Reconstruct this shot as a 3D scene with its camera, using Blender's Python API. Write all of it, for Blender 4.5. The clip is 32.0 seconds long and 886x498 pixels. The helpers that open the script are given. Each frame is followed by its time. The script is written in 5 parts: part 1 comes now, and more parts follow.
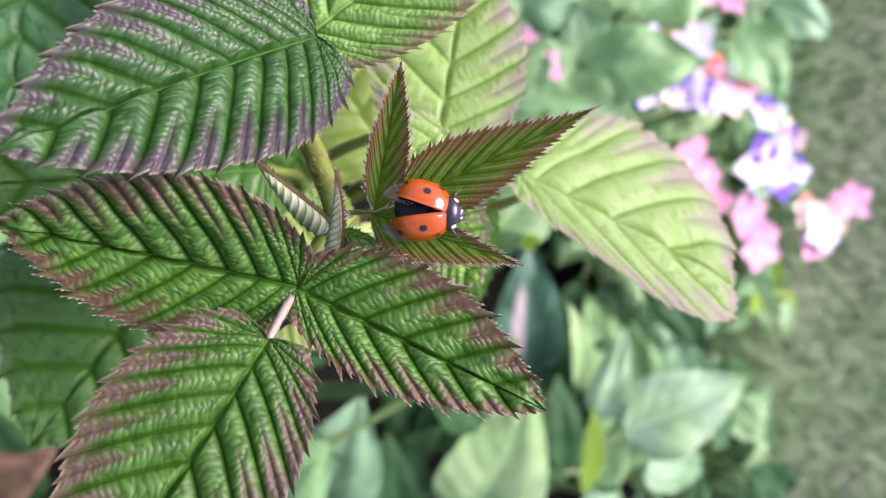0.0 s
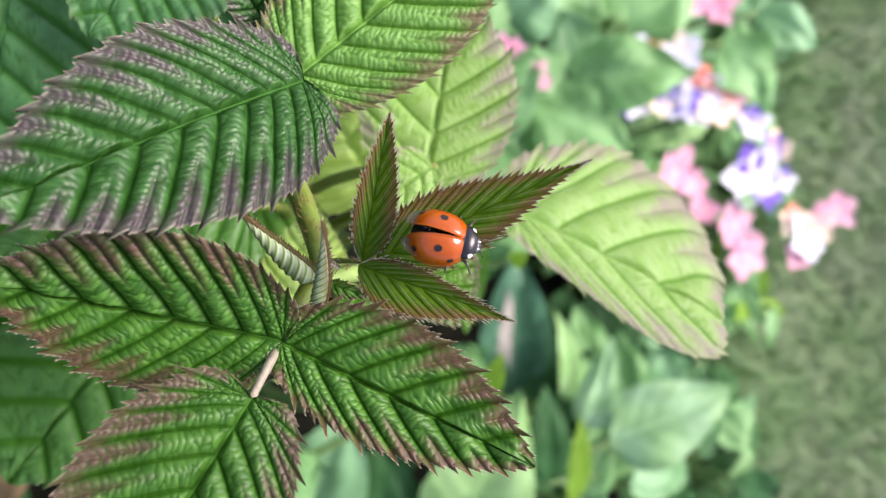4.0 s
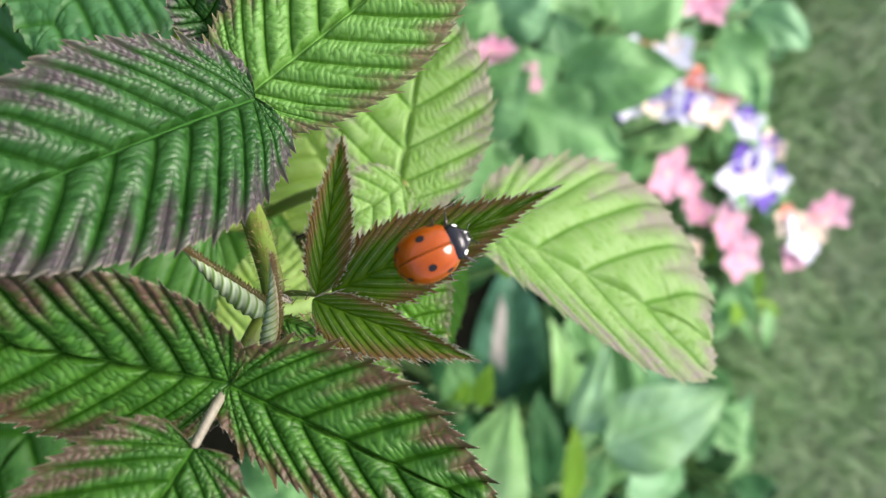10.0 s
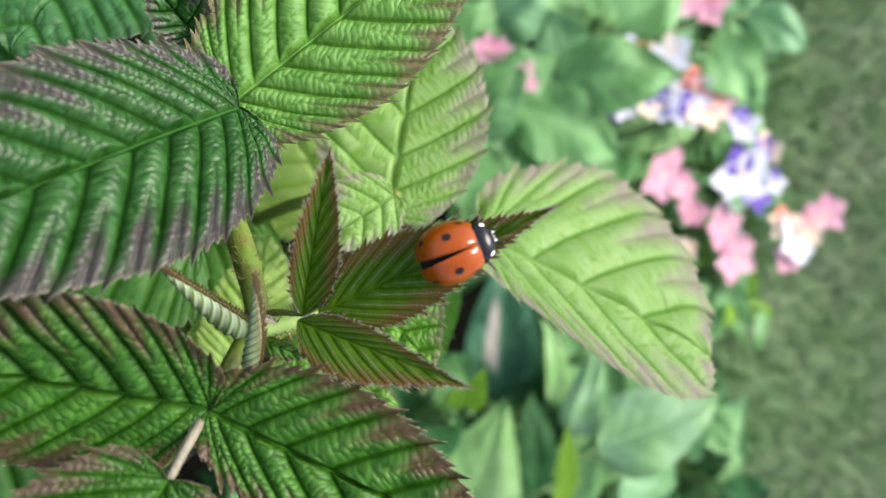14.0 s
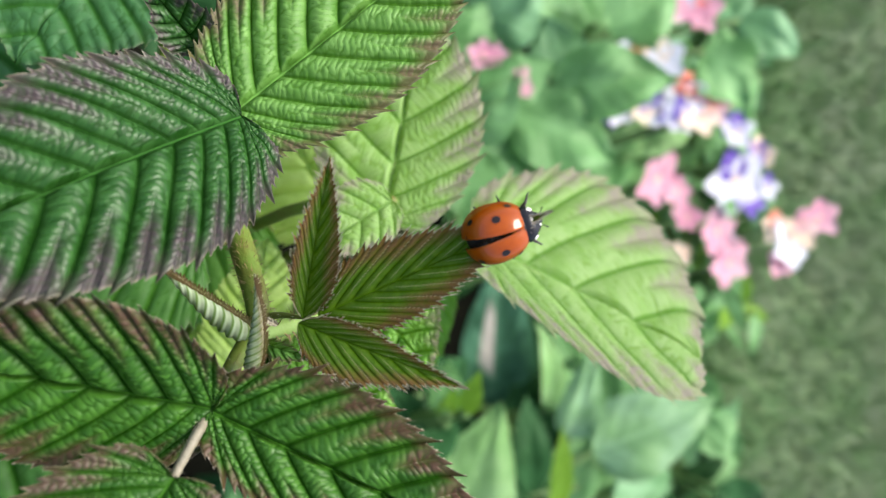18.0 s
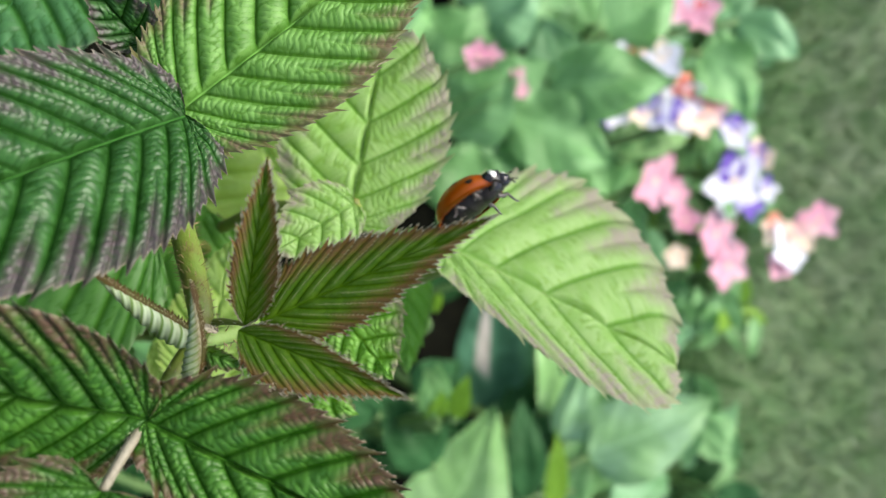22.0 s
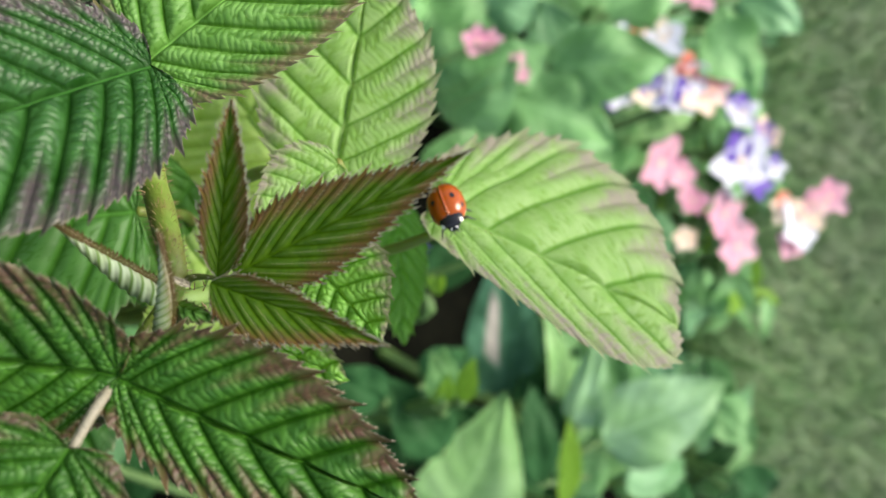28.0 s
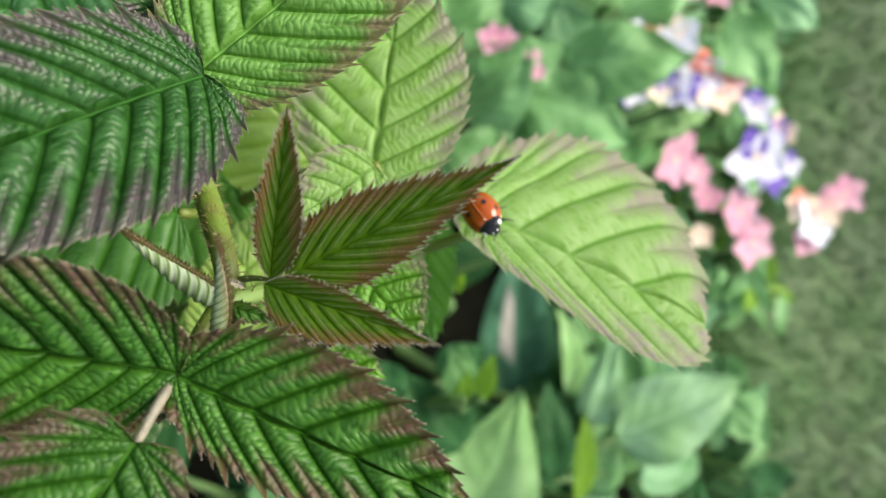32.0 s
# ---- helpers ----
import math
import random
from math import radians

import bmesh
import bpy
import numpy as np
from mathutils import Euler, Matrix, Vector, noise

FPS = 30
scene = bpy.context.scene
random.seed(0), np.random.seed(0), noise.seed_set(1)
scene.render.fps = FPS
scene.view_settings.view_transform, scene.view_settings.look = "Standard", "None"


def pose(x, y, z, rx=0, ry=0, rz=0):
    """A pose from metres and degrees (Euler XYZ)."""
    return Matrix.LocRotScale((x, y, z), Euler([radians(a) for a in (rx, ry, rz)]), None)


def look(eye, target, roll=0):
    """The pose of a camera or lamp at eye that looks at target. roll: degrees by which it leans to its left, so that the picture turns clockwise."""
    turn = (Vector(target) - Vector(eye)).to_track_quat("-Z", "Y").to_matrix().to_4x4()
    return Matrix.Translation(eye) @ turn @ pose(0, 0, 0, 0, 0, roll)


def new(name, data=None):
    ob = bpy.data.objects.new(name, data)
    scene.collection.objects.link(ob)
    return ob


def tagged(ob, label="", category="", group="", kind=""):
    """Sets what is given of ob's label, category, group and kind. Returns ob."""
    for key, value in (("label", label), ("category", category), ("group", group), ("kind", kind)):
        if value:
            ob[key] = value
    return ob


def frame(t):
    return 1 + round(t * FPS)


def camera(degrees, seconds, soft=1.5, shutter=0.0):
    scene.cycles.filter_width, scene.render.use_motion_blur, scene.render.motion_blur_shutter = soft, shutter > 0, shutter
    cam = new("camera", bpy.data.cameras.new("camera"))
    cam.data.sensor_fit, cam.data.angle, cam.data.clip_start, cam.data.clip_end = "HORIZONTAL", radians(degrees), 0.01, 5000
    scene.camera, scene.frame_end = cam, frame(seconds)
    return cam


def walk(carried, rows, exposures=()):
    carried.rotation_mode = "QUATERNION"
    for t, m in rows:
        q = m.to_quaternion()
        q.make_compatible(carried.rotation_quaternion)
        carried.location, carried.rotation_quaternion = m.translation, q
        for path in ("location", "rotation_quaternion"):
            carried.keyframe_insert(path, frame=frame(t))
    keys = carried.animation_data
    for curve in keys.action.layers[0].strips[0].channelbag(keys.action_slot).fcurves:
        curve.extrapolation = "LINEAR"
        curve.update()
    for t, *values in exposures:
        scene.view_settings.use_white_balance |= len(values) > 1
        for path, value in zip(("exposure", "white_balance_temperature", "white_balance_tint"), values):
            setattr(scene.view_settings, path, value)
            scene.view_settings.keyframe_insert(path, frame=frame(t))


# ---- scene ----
cam = camera(62.26, 32.0, soft=1.25)
PATH = [
    (0.0, 0.00000, 0.00000, 0.33000, 0.000, -40.000, 90.000),
    (0.5, -0.00032, -0.00036, 0.33031, 0.032, -40.377, 89.935),
    (1.0, -0.00035, 0.00014, 0.33023, 0.277, -40.058, 89.605),
    (1.5, -0.00049, -0.00070, 0.33043, 0.086, -40.314, 89.891),
    (2.0, -0.00114, -0.00068, 0.32962, -0.074, -40.745, 90.138),
    (2.5, -0.00386, 0.00023, 0.32817, -0.579, -40.832, 90.701),
    (4.5, -0.00419, 0.00068, 0.32918, 0.040, -40.931, 90.248),
    (5.0, -0.00498, 0.00050, 0.32878, 0.107, -40.797, 90.234),
    (5.5, -0.00568, 0.00159, 0.32790, -0.112, -40.904, 90.170),
    (6.0, -0.00391, 0.00252, 0.32917, 0.005, -41.122, 89.732),
    (6.5, -0.00367, 0.00169, 0.33018, 0.576, -40.935, 89.732),
    (7.0, -0.00495, 0.00206, 0.32925, 0.933, -40.882, 89.342),
    (7.5, -0.00538, 0.00195, 0.32866, 0.726, -40.921, 89.471),
    (8.0, -0.00513, 0.00372, 0.32794, 0.371, -41.239, 89.565),
    (8.5, -0.00572, 0.00539, 0.32844, 0.189, -41.326, 89.780),
    (9.0, -0.00549, 0.00544, 0.32903, 0.136, -41.251, 89.750),
    (9.5, -0.00560, 0.00504, 0.32844, 0.576, -41.091, 89.735),
    (10.0, -0.00642, 0.00552, 0.32752, 0.227, -41.227, 89.777),
    (10.5, -0.00601, 0.00522, 0.32786, 0.006, -41.146, 89.878),
    (11.0, -0.00585, 0.00411, 0.32802, 0.022, -41.564, 90.016),
    (11.5, -0.00647, 0.00333, 0.32770, 0.050, -41.381, 90.088),
    (12.0, -0.00634, 0.00437, 0.32704, 0.225, -41.194, 89.767),
    (12.5, -0.00671, 0.00543, 0.32693, -0.332, -41.830, 90.392),
    (13.0, -0.00650, 0.00498, 0.32697, -0.095, -41.863, 90.358),
    (13.5, -0.00758, 0.00581, 0.32612, -0.156, -41.700, 90.230),
    (14.0, -0.00803, 0.00731, 0.32561, -0.482, -41.722, 90.443),
    (14.5, -0.00723, 0.00724, 0.32631, -0.400, -41.518, 90.215),
    (16.5, -0.00689, 0.00594, 0.32755, 0.002, -41.577, 90.065),
    (17.0, -0.00666, 0.00572, 0.32720, -0.205, -41.875, 90.331),
    (17.5, -0.00800, 0.00568, 0.32702, -0.052, -42.209, 90.280),
    (18.0, -0.00805, 0.00614, 0.32686, -0.094, -42.071, 90.387),
    (18.5, -0.00776, 0.00716, 0.32768, 0.115, -41.945, 90.155),
    (19.0, -0.00696, 0.00800, 0.32853, 0.237, -41.968, 90.019),
    (19.5, -0.00738, 0.00697, 0.32840, 0.275, -42.025, 90.136),
    (20.0, -0.00738, 0.00827, 0.32856, 0.254, -41.910, 89.920),
    (20.5, -0.00721, 0.00833, 0.32901, 0.334, -41.826, 89.903),
    (21.0, -0.00662, 0.00935, 0.32894, 0.496, -41.732, 89.850),
    (21.5, -0.00775, 0.00984, 0.32816, 0.060, -41.641, 90.318),
    (22.0, -0.00833, 0.01039, 0.32811, -0.143, -41.807, 90.603),
    (22.5, -0.00839, 0.01017, 0.32885, 0.142, -42.039, 90.133),
    (23.0, -0.00724, 0.00934, 0.32961, 0.857, -42.007, 89.438),
    (23.5, -0.00649, 0.00860, 0.33066, 0.892, -42.136, 89.495),
    (24.0, -0.00711, 0.00731, 0.33034, 0.886, -42.231, 89.545),
    (24.5, -0.00712, 0.00794, 0.33050, 1.234, -42.303, 89.121),
    (25.0, -0.00721, 0.00852, 0.33018, 1.339, -42.110, 88.988),
    (25.5, -0.00776, 0.00863, 0.33009, 0.834, -42.219, 89.417),
    (27.5, -0.00549, 0.01168, 0.32814, 1.618, -41.709, 88.085),
    (28.0, -0.00473, 0.01338, 0.32793, 1.170, -41.008, 88.112),
    (28.5, -0.00404, 0.01486, 0.32739, 1.128, -40.718, 87.415),
    (29.0, -0.00383, 0.01507, 0.32781, 0.975, -40.304, 87.320),
    (29.5, -0.00424, 0.01302, 0.32748, 1.007, -40.404, 87.583),
    (30.0, -0.00581, 0.01178, 0.32685, 0.699, -40.611, 88.054),
    (30.5, -0.00563, 0.01201, 0.32714, 0.777, -40.570, 88.072),
    (31.0, -0.00505, 0.01246, 0.32745, 1.218, -40.338, 87.593),
    (31.5, -0.00541, 0.01145, 0.32759, 1.027, -40.098, 87.949),
    (32.0, -0.00523, 0.01042, 0.32770, 0.891, -40.181, 88.100),
]
EXPOSURES = [(0, 1.27, 6250, 50), (1, 1.27, 6350, 41), (2.2, 1.25, 6500, 32), (5.0, 1.12, 6600, 23), (7, 1.08, 6600, 21), (10, 0.97, 6550, 16), (20, 0.86, 6530, 11), (32, 0.81, 6850, 9)]
walk(cam, [(t, pose(x, y, z, a, b, c)) for t, x, y, z, a, b, c in PATH], EXPOSURES)

# ---- end of path ----
cam.data.dof.use_dof = True
cam.data.dof.focus_distance = 0.0580
cam.data.dof.aperture_fstop = 30.0

# ---- light: bright, lightly overcast day ----
world = bpy.data.worlds.new("sky")
scene.world = world
world.use_nodes = True
wt = world.node_tree
sky = wt.nodes.new("ShaderNodeTexSky")
sky.sky_type = "NISHITA"
sky.sun_disc = False
sky.sun_elevation = radians(66)
sky.sun_rotation = radians(328)
sky.air_density, sky.dust_density, sky.ozone_density = 1.0, 4.0, 1.0
wt.nodes["Background"].inputs["Strength"].default_value = 0.15
wt.links.new(sky.outputs["Color"], wt.nodes["Background"].inputs["Color"])
sun_data = bpy.data.lights.new("sun", "SUN")
sun_data.energy, sun_data.angle, sun_data.color = 3.2, radians(34), (1.0, 0.96, 0.9)
sun = new("sun", sun_data)
sun.matrix_world = look((-0.7, 1.1, 3), (0, 0, 0))


# ---- node materials ----
class Nodes:
    """Short hand for one node material."""

    def __init__(self, name):
        self.mat = bpy.data.materials.new(name)
        self.mat.use_nodes = True
        self.t = self.mat.node_tree
        self.bsdf = self.t.nodes["Principled BSDF"]
        self.out = self.t.nodes["Material Output"]

    def put(self, socket, value):
        if isinstance(value, bpy.types.NodeSocket):
            self.t.links.new(value, socket)
        elif isinstance(value, tuple) and len(value) == 3 and socket.type == "RGBA":
            socket.default_value = (*value, 1)
        else:
            socket.default_value = value

    def math(self, op, a, b=0.0, c=0.0):
        n = self.t.nodes.new("ShaderNodeMath")
        n.operation = op
        for s, v in zip(n.inputs, (a, b, c)):
            self.put(s, v)
        return n.outputs[0]

    def ramp(self, x, lo, hi):
        n = self.t.nodes.new("ShaderNodeMapRange")
        n.interpolation_type = "SMOOTHSTEP"
        for s, v in zip(n.inputs, (x, lo, hi, 0.0, 1.0)):
            self.put(s, v)
        return n.outputs[0]

    def mix(self, fac, a, b, kind="MIX"):
        n = self.t.nodes.new("ShaderNodeMix")
        n.data_type, n.blend_type = "RGBA", kind
        self.put(n.inputs["Factor"], fac)
        self.put(n.inputs[6], a)
        self.put(n.inputs[7], b)
        return n.outputs[2]

    def coords(self, which="Object"):
        return self.t.nodes.new("ShaderNodeTexCoord").outputs[which]

    def uv(self, key="leaf"):
        n = self.t.nodes.new("ShaderNodeUVMap")
        n.uv_map = key
        s = self.t.nodes.new("ShaderNodeSeparateXYZ")
        self.t.links.new(n.outputs[0], s.inputs[0])
        return s.outputs[0], s.outputs[1]

    def noise(self, scale, detail=3.0, rough=0.6, vec=None):
        n = self.t.nodes.new("ShaderNodeTexNoise")
        n.inputs["Scale"].default_value, n.inputs["Detail"].default_value, n.inputs["Roughness"].default_value = scale, detail, rough
        self.put(n.inputs["Vector"], vec if vec is not None else self.coords())
        return n.outputs["Fac"]

    def cells(self, scale, vec=None, feature="DISTANCE_TO_EDGE"):
        n = self.t.nodes.new("ShaderNodeTexVoronoi")
        n.feature = feature
        n.inputs["Scale"].default_value = scale
        n.inputs["Randomness"].default_value = 0.75
        self.put(n.inputs["Vector"], vec if vec is not None else self.coords())
        return n.outputs["Distance"]

    def random(self):
        return self.t.nodes.new("ShaderNodeObjectInfo").outputs["Random"]

    def island(self):
        return self.t.nodes.new("ShaderNodeNewGeometry").outputs["Random Per Island"]

    def bump(self, height, strength, distance):
        n = self.t.nodes.new("ShaderNodeBump")
        n.inputs["Strength"].default_value, n.inputs["Distance"].default_value = strength, distance
        self.put(n.inputs["Height"], height)
        self.put(self.bsdf.inputs["Normal"], n.outputs[0])
        return n.outputs[0]

    def finish(self, color, rough=0.5, spec=0.5, thin=0.0, thin_color=None, coat=0.0):
        self.put(self.bsdf.inputs["Base Color"], color)
        self.put(self.bsdf.inputs["Roughness"], rough)
        self.put(self.bsdf.inputs["Specular IOR Level"], spec)
        self.put(self.bsdf.inputs["Coat Weight"], coat)
        self.bsdf.inputs["Coat Roughness"].default_value = 0.05
        if thin:
            tr = self.t.nodes.new("ShaderNodeBsdfTranslucent")
            self.put(tr.inputs["Color"], thin_color if thin_color is not None else color)
            m = self.t.nodes.new("ShaderNodeMixShader")
            m.inputs[0].default_value = thin
            self.t.links.new(self.bsdf.outputs[0], m.inputs[1])
            self.t.links.new(tr.outputs[0], m.inputs[2])
            self.t.links.new(m.outputs[0], self.out.inputs[0])
        return self.mat


def berry_leaf_material(name, green, deep, purple, amount, thin=0.2, rough=0.5, spec=0.4, furrow=0.7, dots=0.0, line=(0.7, 0.85, 0.35), rim=0.8, hairy=0.12, ridged=0.85, groove_from=0.6):
    """Pleated raspberry leaf: green furrows along the veins, coloured darker to carry crease shade, dull ridges, margin
    and ridges flushed with purple-brown.
    """
    n = Nodes(name)
    u, v = n.uv()
    pad, tone = n.uv("net")
    across = n.math("ABSOLUTE", n.math("MULTIPLY_ADD", v, 2.0, -1.0))
    vein = n.math("MULTIPLY", n.math("ABSOLUTE", n.math("SUBTRACT", n.math("FRACT", u), 0.5)), 2.0)
    ridge = n.math("SUBTRACT", 1.0, vein)
    blotch, wide, fine = n.noise(420.0, 4.0), n.noise(130.0, 2.0), n.noise(3600.0, 3.0)
    base = n.mix(n.ramp(n.math("ADD", n.math("MULTIPLY", blotch, 0.7), n.math("MULTIPLY", tone, 0.3)), 0.3, 0.7), green, deep)
    base = n.mix(n.math("MULTIPLY", n.ramp(fine, 0.5, 0.75), hairy), base, tuple(0.55 * c + 0.05 for c in green))
    # seams and vein grooves: vein green plus crease shade, both in the colour
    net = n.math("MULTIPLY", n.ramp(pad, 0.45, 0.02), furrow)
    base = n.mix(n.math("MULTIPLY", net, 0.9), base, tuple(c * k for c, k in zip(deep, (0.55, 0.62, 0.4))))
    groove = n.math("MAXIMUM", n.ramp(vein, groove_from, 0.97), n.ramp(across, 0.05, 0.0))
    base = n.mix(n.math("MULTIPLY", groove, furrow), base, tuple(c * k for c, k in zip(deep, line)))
    base = n.mix(n.math("MULTIPLY", n.ramp(across, 0.016, 0.004), 0.6), base, tuple(c * 1.5 for c in green))
    # purple-brown flush: the margin, and the ridges towards it
    reach = n.math("ADD", across, n.math("MULTIPLY_ADD", ridge, 0.5 * ridged, -0.32 * ridged))
    reach = n.math("ADD", reach, n.math("MULTIPLY_ADD", blotch, 0.6, -0.3))
    reach = n.math("ADD", reach, n.math("MULTIPLY_ADD", wide, 0.5, -0.25))
    flush = n.math("MULTIPLY", n.ramp(reach, 1.0 - amount, 1.5 - amount), n.math("MULTIPLY_ADD", n.ramp(ridge, 0.05, 0.5), ridged, 1.0 - ridged))
    flush = n.math("MULTIPLY", flush, n.math("MULTIPLY_ADD", n.ramp(pad, 0.0, 0.7), 0.45, 0.55))
    edge = n.ramp(n.math("ADD", across, n.math("MULTIPLY_ADD", blotch, 0.2, -0.1)), 0.8, 0.98)
    flush = n.math("MAXIMUM", flush, n.math("MULTIPLY", edge, rim))
    tint = n.mix(fine, tuple(c * 0.75 for c in purple), tuple(min(1, c * 1.3) for c in purple))
    col = n.mix(n.math("MULTIPLY", flush, 0.85), base, tint)
    col = n.mix(n.math("MULTIPLY", n.ramp(across, 0.975, 0.995), 0.3), col, (0.36, 0.32, 0.22))
    if dots:
        du = n.math("MULTIPLY", n.math("SUBTRACT", n.math("FRACT", u), 0.5), 5.0)
        dv = n.math("SUBTRACT", n.math("FRACT", n.math("MULTIPLY_ADD", across, 22.0, n.math("MULTIPLY", wide, 6.0))), 0.5)
        dv = n.math("MULTIPLY", dv, 1.6)
        spot = n.math("SQRT", n.math("ADD", n.math("MULTIPLY", du, du), n.math("MULTIPLY", dv, dv)))
        col = n.mix(n.math("MULTIPLY", n.math("MULTIPLY", n.ramp(spot, 0.38, 0.2), n.ramp(across, 0.1, 0.3)), dots), col, (0.42, 0.38, 0.22))
    n.bump(n.math("ADD", n.math("MULTIPLY", blotch, 0.4), n.math("MULTIPLY", fine, 0.3)), 0.6, 0.0001)
    lit = n.mix(n.math("MULTIPLY", groove, 0.5), tuple(c * k for c, k in zip(green, (1.6, 1.5, 0.6))), tuple(c * k for c, k in zip(deep, (0.9, 1.0, 0.3))))
    thin_col = n.mix(n.math("MULTIPLY", flush, 0.6), lit, purple)
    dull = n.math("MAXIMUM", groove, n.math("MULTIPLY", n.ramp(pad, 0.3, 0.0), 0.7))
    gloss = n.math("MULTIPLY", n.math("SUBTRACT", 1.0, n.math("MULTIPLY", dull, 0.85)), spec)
    return n.finish(col, n.math("MULTIPLY_ADD", dull, 0.25, n.math("MULTIPLY_ADD", fine, 0.22, rough - 0.11)), gloss, thin, thin_col)


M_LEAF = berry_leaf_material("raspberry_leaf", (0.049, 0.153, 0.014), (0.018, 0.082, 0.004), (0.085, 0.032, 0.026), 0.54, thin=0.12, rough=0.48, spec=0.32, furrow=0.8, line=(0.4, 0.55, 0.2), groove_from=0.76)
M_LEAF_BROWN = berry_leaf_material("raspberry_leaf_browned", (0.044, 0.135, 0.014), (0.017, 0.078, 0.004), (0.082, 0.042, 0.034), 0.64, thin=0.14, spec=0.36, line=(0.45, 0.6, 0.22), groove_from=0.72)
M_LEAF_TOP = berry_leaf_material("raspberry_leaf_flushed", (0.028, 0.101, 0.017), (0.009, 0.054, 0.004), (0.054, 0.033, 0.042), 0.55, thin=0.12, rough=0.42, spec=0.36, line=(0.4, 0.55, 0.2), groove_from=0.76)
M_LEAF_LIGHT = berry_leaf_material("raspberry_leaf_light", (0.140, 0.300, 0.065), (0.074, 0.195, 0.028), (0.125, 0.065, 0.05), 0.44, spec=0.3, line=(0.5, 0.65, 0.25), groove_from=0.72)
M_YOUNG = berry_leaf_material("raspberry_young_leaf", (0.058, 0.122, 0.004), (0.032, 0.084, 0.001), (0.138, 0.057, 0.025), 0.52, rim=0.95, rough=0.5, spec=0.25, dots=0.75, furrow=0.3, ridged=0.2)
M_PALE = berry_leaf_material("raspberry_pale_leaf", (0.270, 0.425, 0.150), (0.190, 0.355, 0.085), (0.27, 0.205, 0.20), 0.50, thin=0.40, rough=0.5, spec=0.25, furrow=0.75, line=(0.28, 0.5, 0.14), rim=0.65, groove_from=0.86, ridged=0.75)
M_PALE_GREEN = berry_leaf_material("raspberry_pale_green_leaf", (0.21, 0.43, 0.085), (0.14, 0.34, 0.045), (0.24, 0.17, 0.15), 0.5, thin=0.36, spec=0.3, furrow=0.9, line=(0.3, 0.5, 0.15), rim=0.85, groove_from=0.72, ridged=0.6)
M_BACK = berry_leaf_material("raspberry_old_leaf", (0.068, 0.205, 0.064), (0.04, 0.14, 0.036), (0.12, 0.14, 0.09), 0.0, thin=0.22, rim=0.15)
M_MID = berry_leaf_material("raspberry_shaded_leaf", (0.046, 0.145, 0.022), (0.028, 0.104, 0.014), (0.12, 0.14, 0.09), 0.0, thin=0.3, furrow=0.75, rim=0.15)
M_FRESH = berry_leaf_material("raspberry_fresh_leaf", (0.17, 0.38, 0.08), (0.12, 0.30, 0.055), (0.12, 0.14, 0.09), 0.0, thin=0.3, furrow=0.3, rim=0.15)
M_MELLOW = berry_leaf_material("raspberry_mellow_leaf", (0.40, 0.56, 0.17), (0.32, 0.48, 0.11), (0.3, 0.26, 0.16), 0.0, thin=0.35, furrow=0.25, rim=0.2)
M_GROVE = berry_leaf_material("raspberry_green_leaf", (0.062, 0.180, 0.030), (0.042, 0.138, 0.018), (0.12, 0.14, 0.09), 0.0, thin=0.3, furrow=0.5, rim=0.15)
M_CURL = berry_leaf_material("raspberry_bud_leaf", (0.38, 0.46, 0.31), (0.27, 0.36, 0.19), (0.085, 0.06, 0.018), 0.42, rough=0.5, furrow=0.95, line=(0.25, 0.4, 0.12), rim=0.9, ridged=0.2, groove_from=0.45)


def plain_material(name, a, b, scale, rough=0.5, spec=0.4, thin=0.0, bump=0.0, coat=0.0, vary=0.0, per_island=False):
    n = Nodes(name)
    f = n.noise(scale, 4.0)
    col = n.mix(n.ramp(f, 0.3, 0.7), a, b)
    if vary:
        r = n.island() if per_island else n.random()
        col = n.mix(n.math("MULTIPLY", r, vary), col, tuple(c * 0.45 for c in a))
    if bump:
        n.bump(n.noise(scale * 4, 3.0), 0.5, bump)
    return n.finish(col, rough, spec, thin, None, coat)


def broad_leaf_material(name, a, b, rough=0.5, thin=0.25, pale_streak=None, shine=0.25):
    n = Nodes(name)
    u, v = n.uv()
    across = n.math("ABSOLUTE", n.math("MULTIPLY_ADD", v, 2.0, -1.0))
    rib = n.ramp(across, 0.05, 0.0)
    side = n.ramp(n.math("ABSOLUTE", n.math("SUBTRACT", n.math("FRACT", u), 0.5)), 0.42, 0.5)
    f = n.noise(45.0, 4.0)
    g = n.noise(220.0, 3.0)
    col = n.mix(n.ramp(f, 0.35, 0.65), tuple(min(1, c * 1.12) for c in a), tuple(c * k for c, k in zip(b, (0.8, 0.85, 0.7))))
    col = n.mix(n.math("MULTIPLY", n.random(), 0.25), col, tuple(c * 0.5 for c in b))
    col = n.mix(n.math("MULTIPLY", n.math("MAXIMUM", rib, n.math("MULTIPLY", side, 0.5)), 0.45), col, tuple(min(1, c * 1.7) for c in a))
    # pale streak lengthwise, to one side of the midrib
    if pale_streak:
        along = n.math("MULTIPLY", n.ramp(u, 3.6, 4.2), n.ramp(u, 6.9, 6.3))
        streak = n.math("ADD", n.math("ABSOLUTE", n.math("SUBTRACT", v, 0.64)), n.math("MULTIPLY_ADD", f, 0.08, -0.04))
        col = n.mix(n.math("MULTIPLY", n.math("MULTIPLY", n.ramp(streak, 0.12, 0.06), along), 0.85), col, pale_streak)
    n.bump(g, 0.4, 0.0012)
    return n.finish(col, n.math("MULTIPLY_ADD", g, 0.15, rough - 0.07), shine, thin, tuple(min(1, c * 1.4) for c in a))


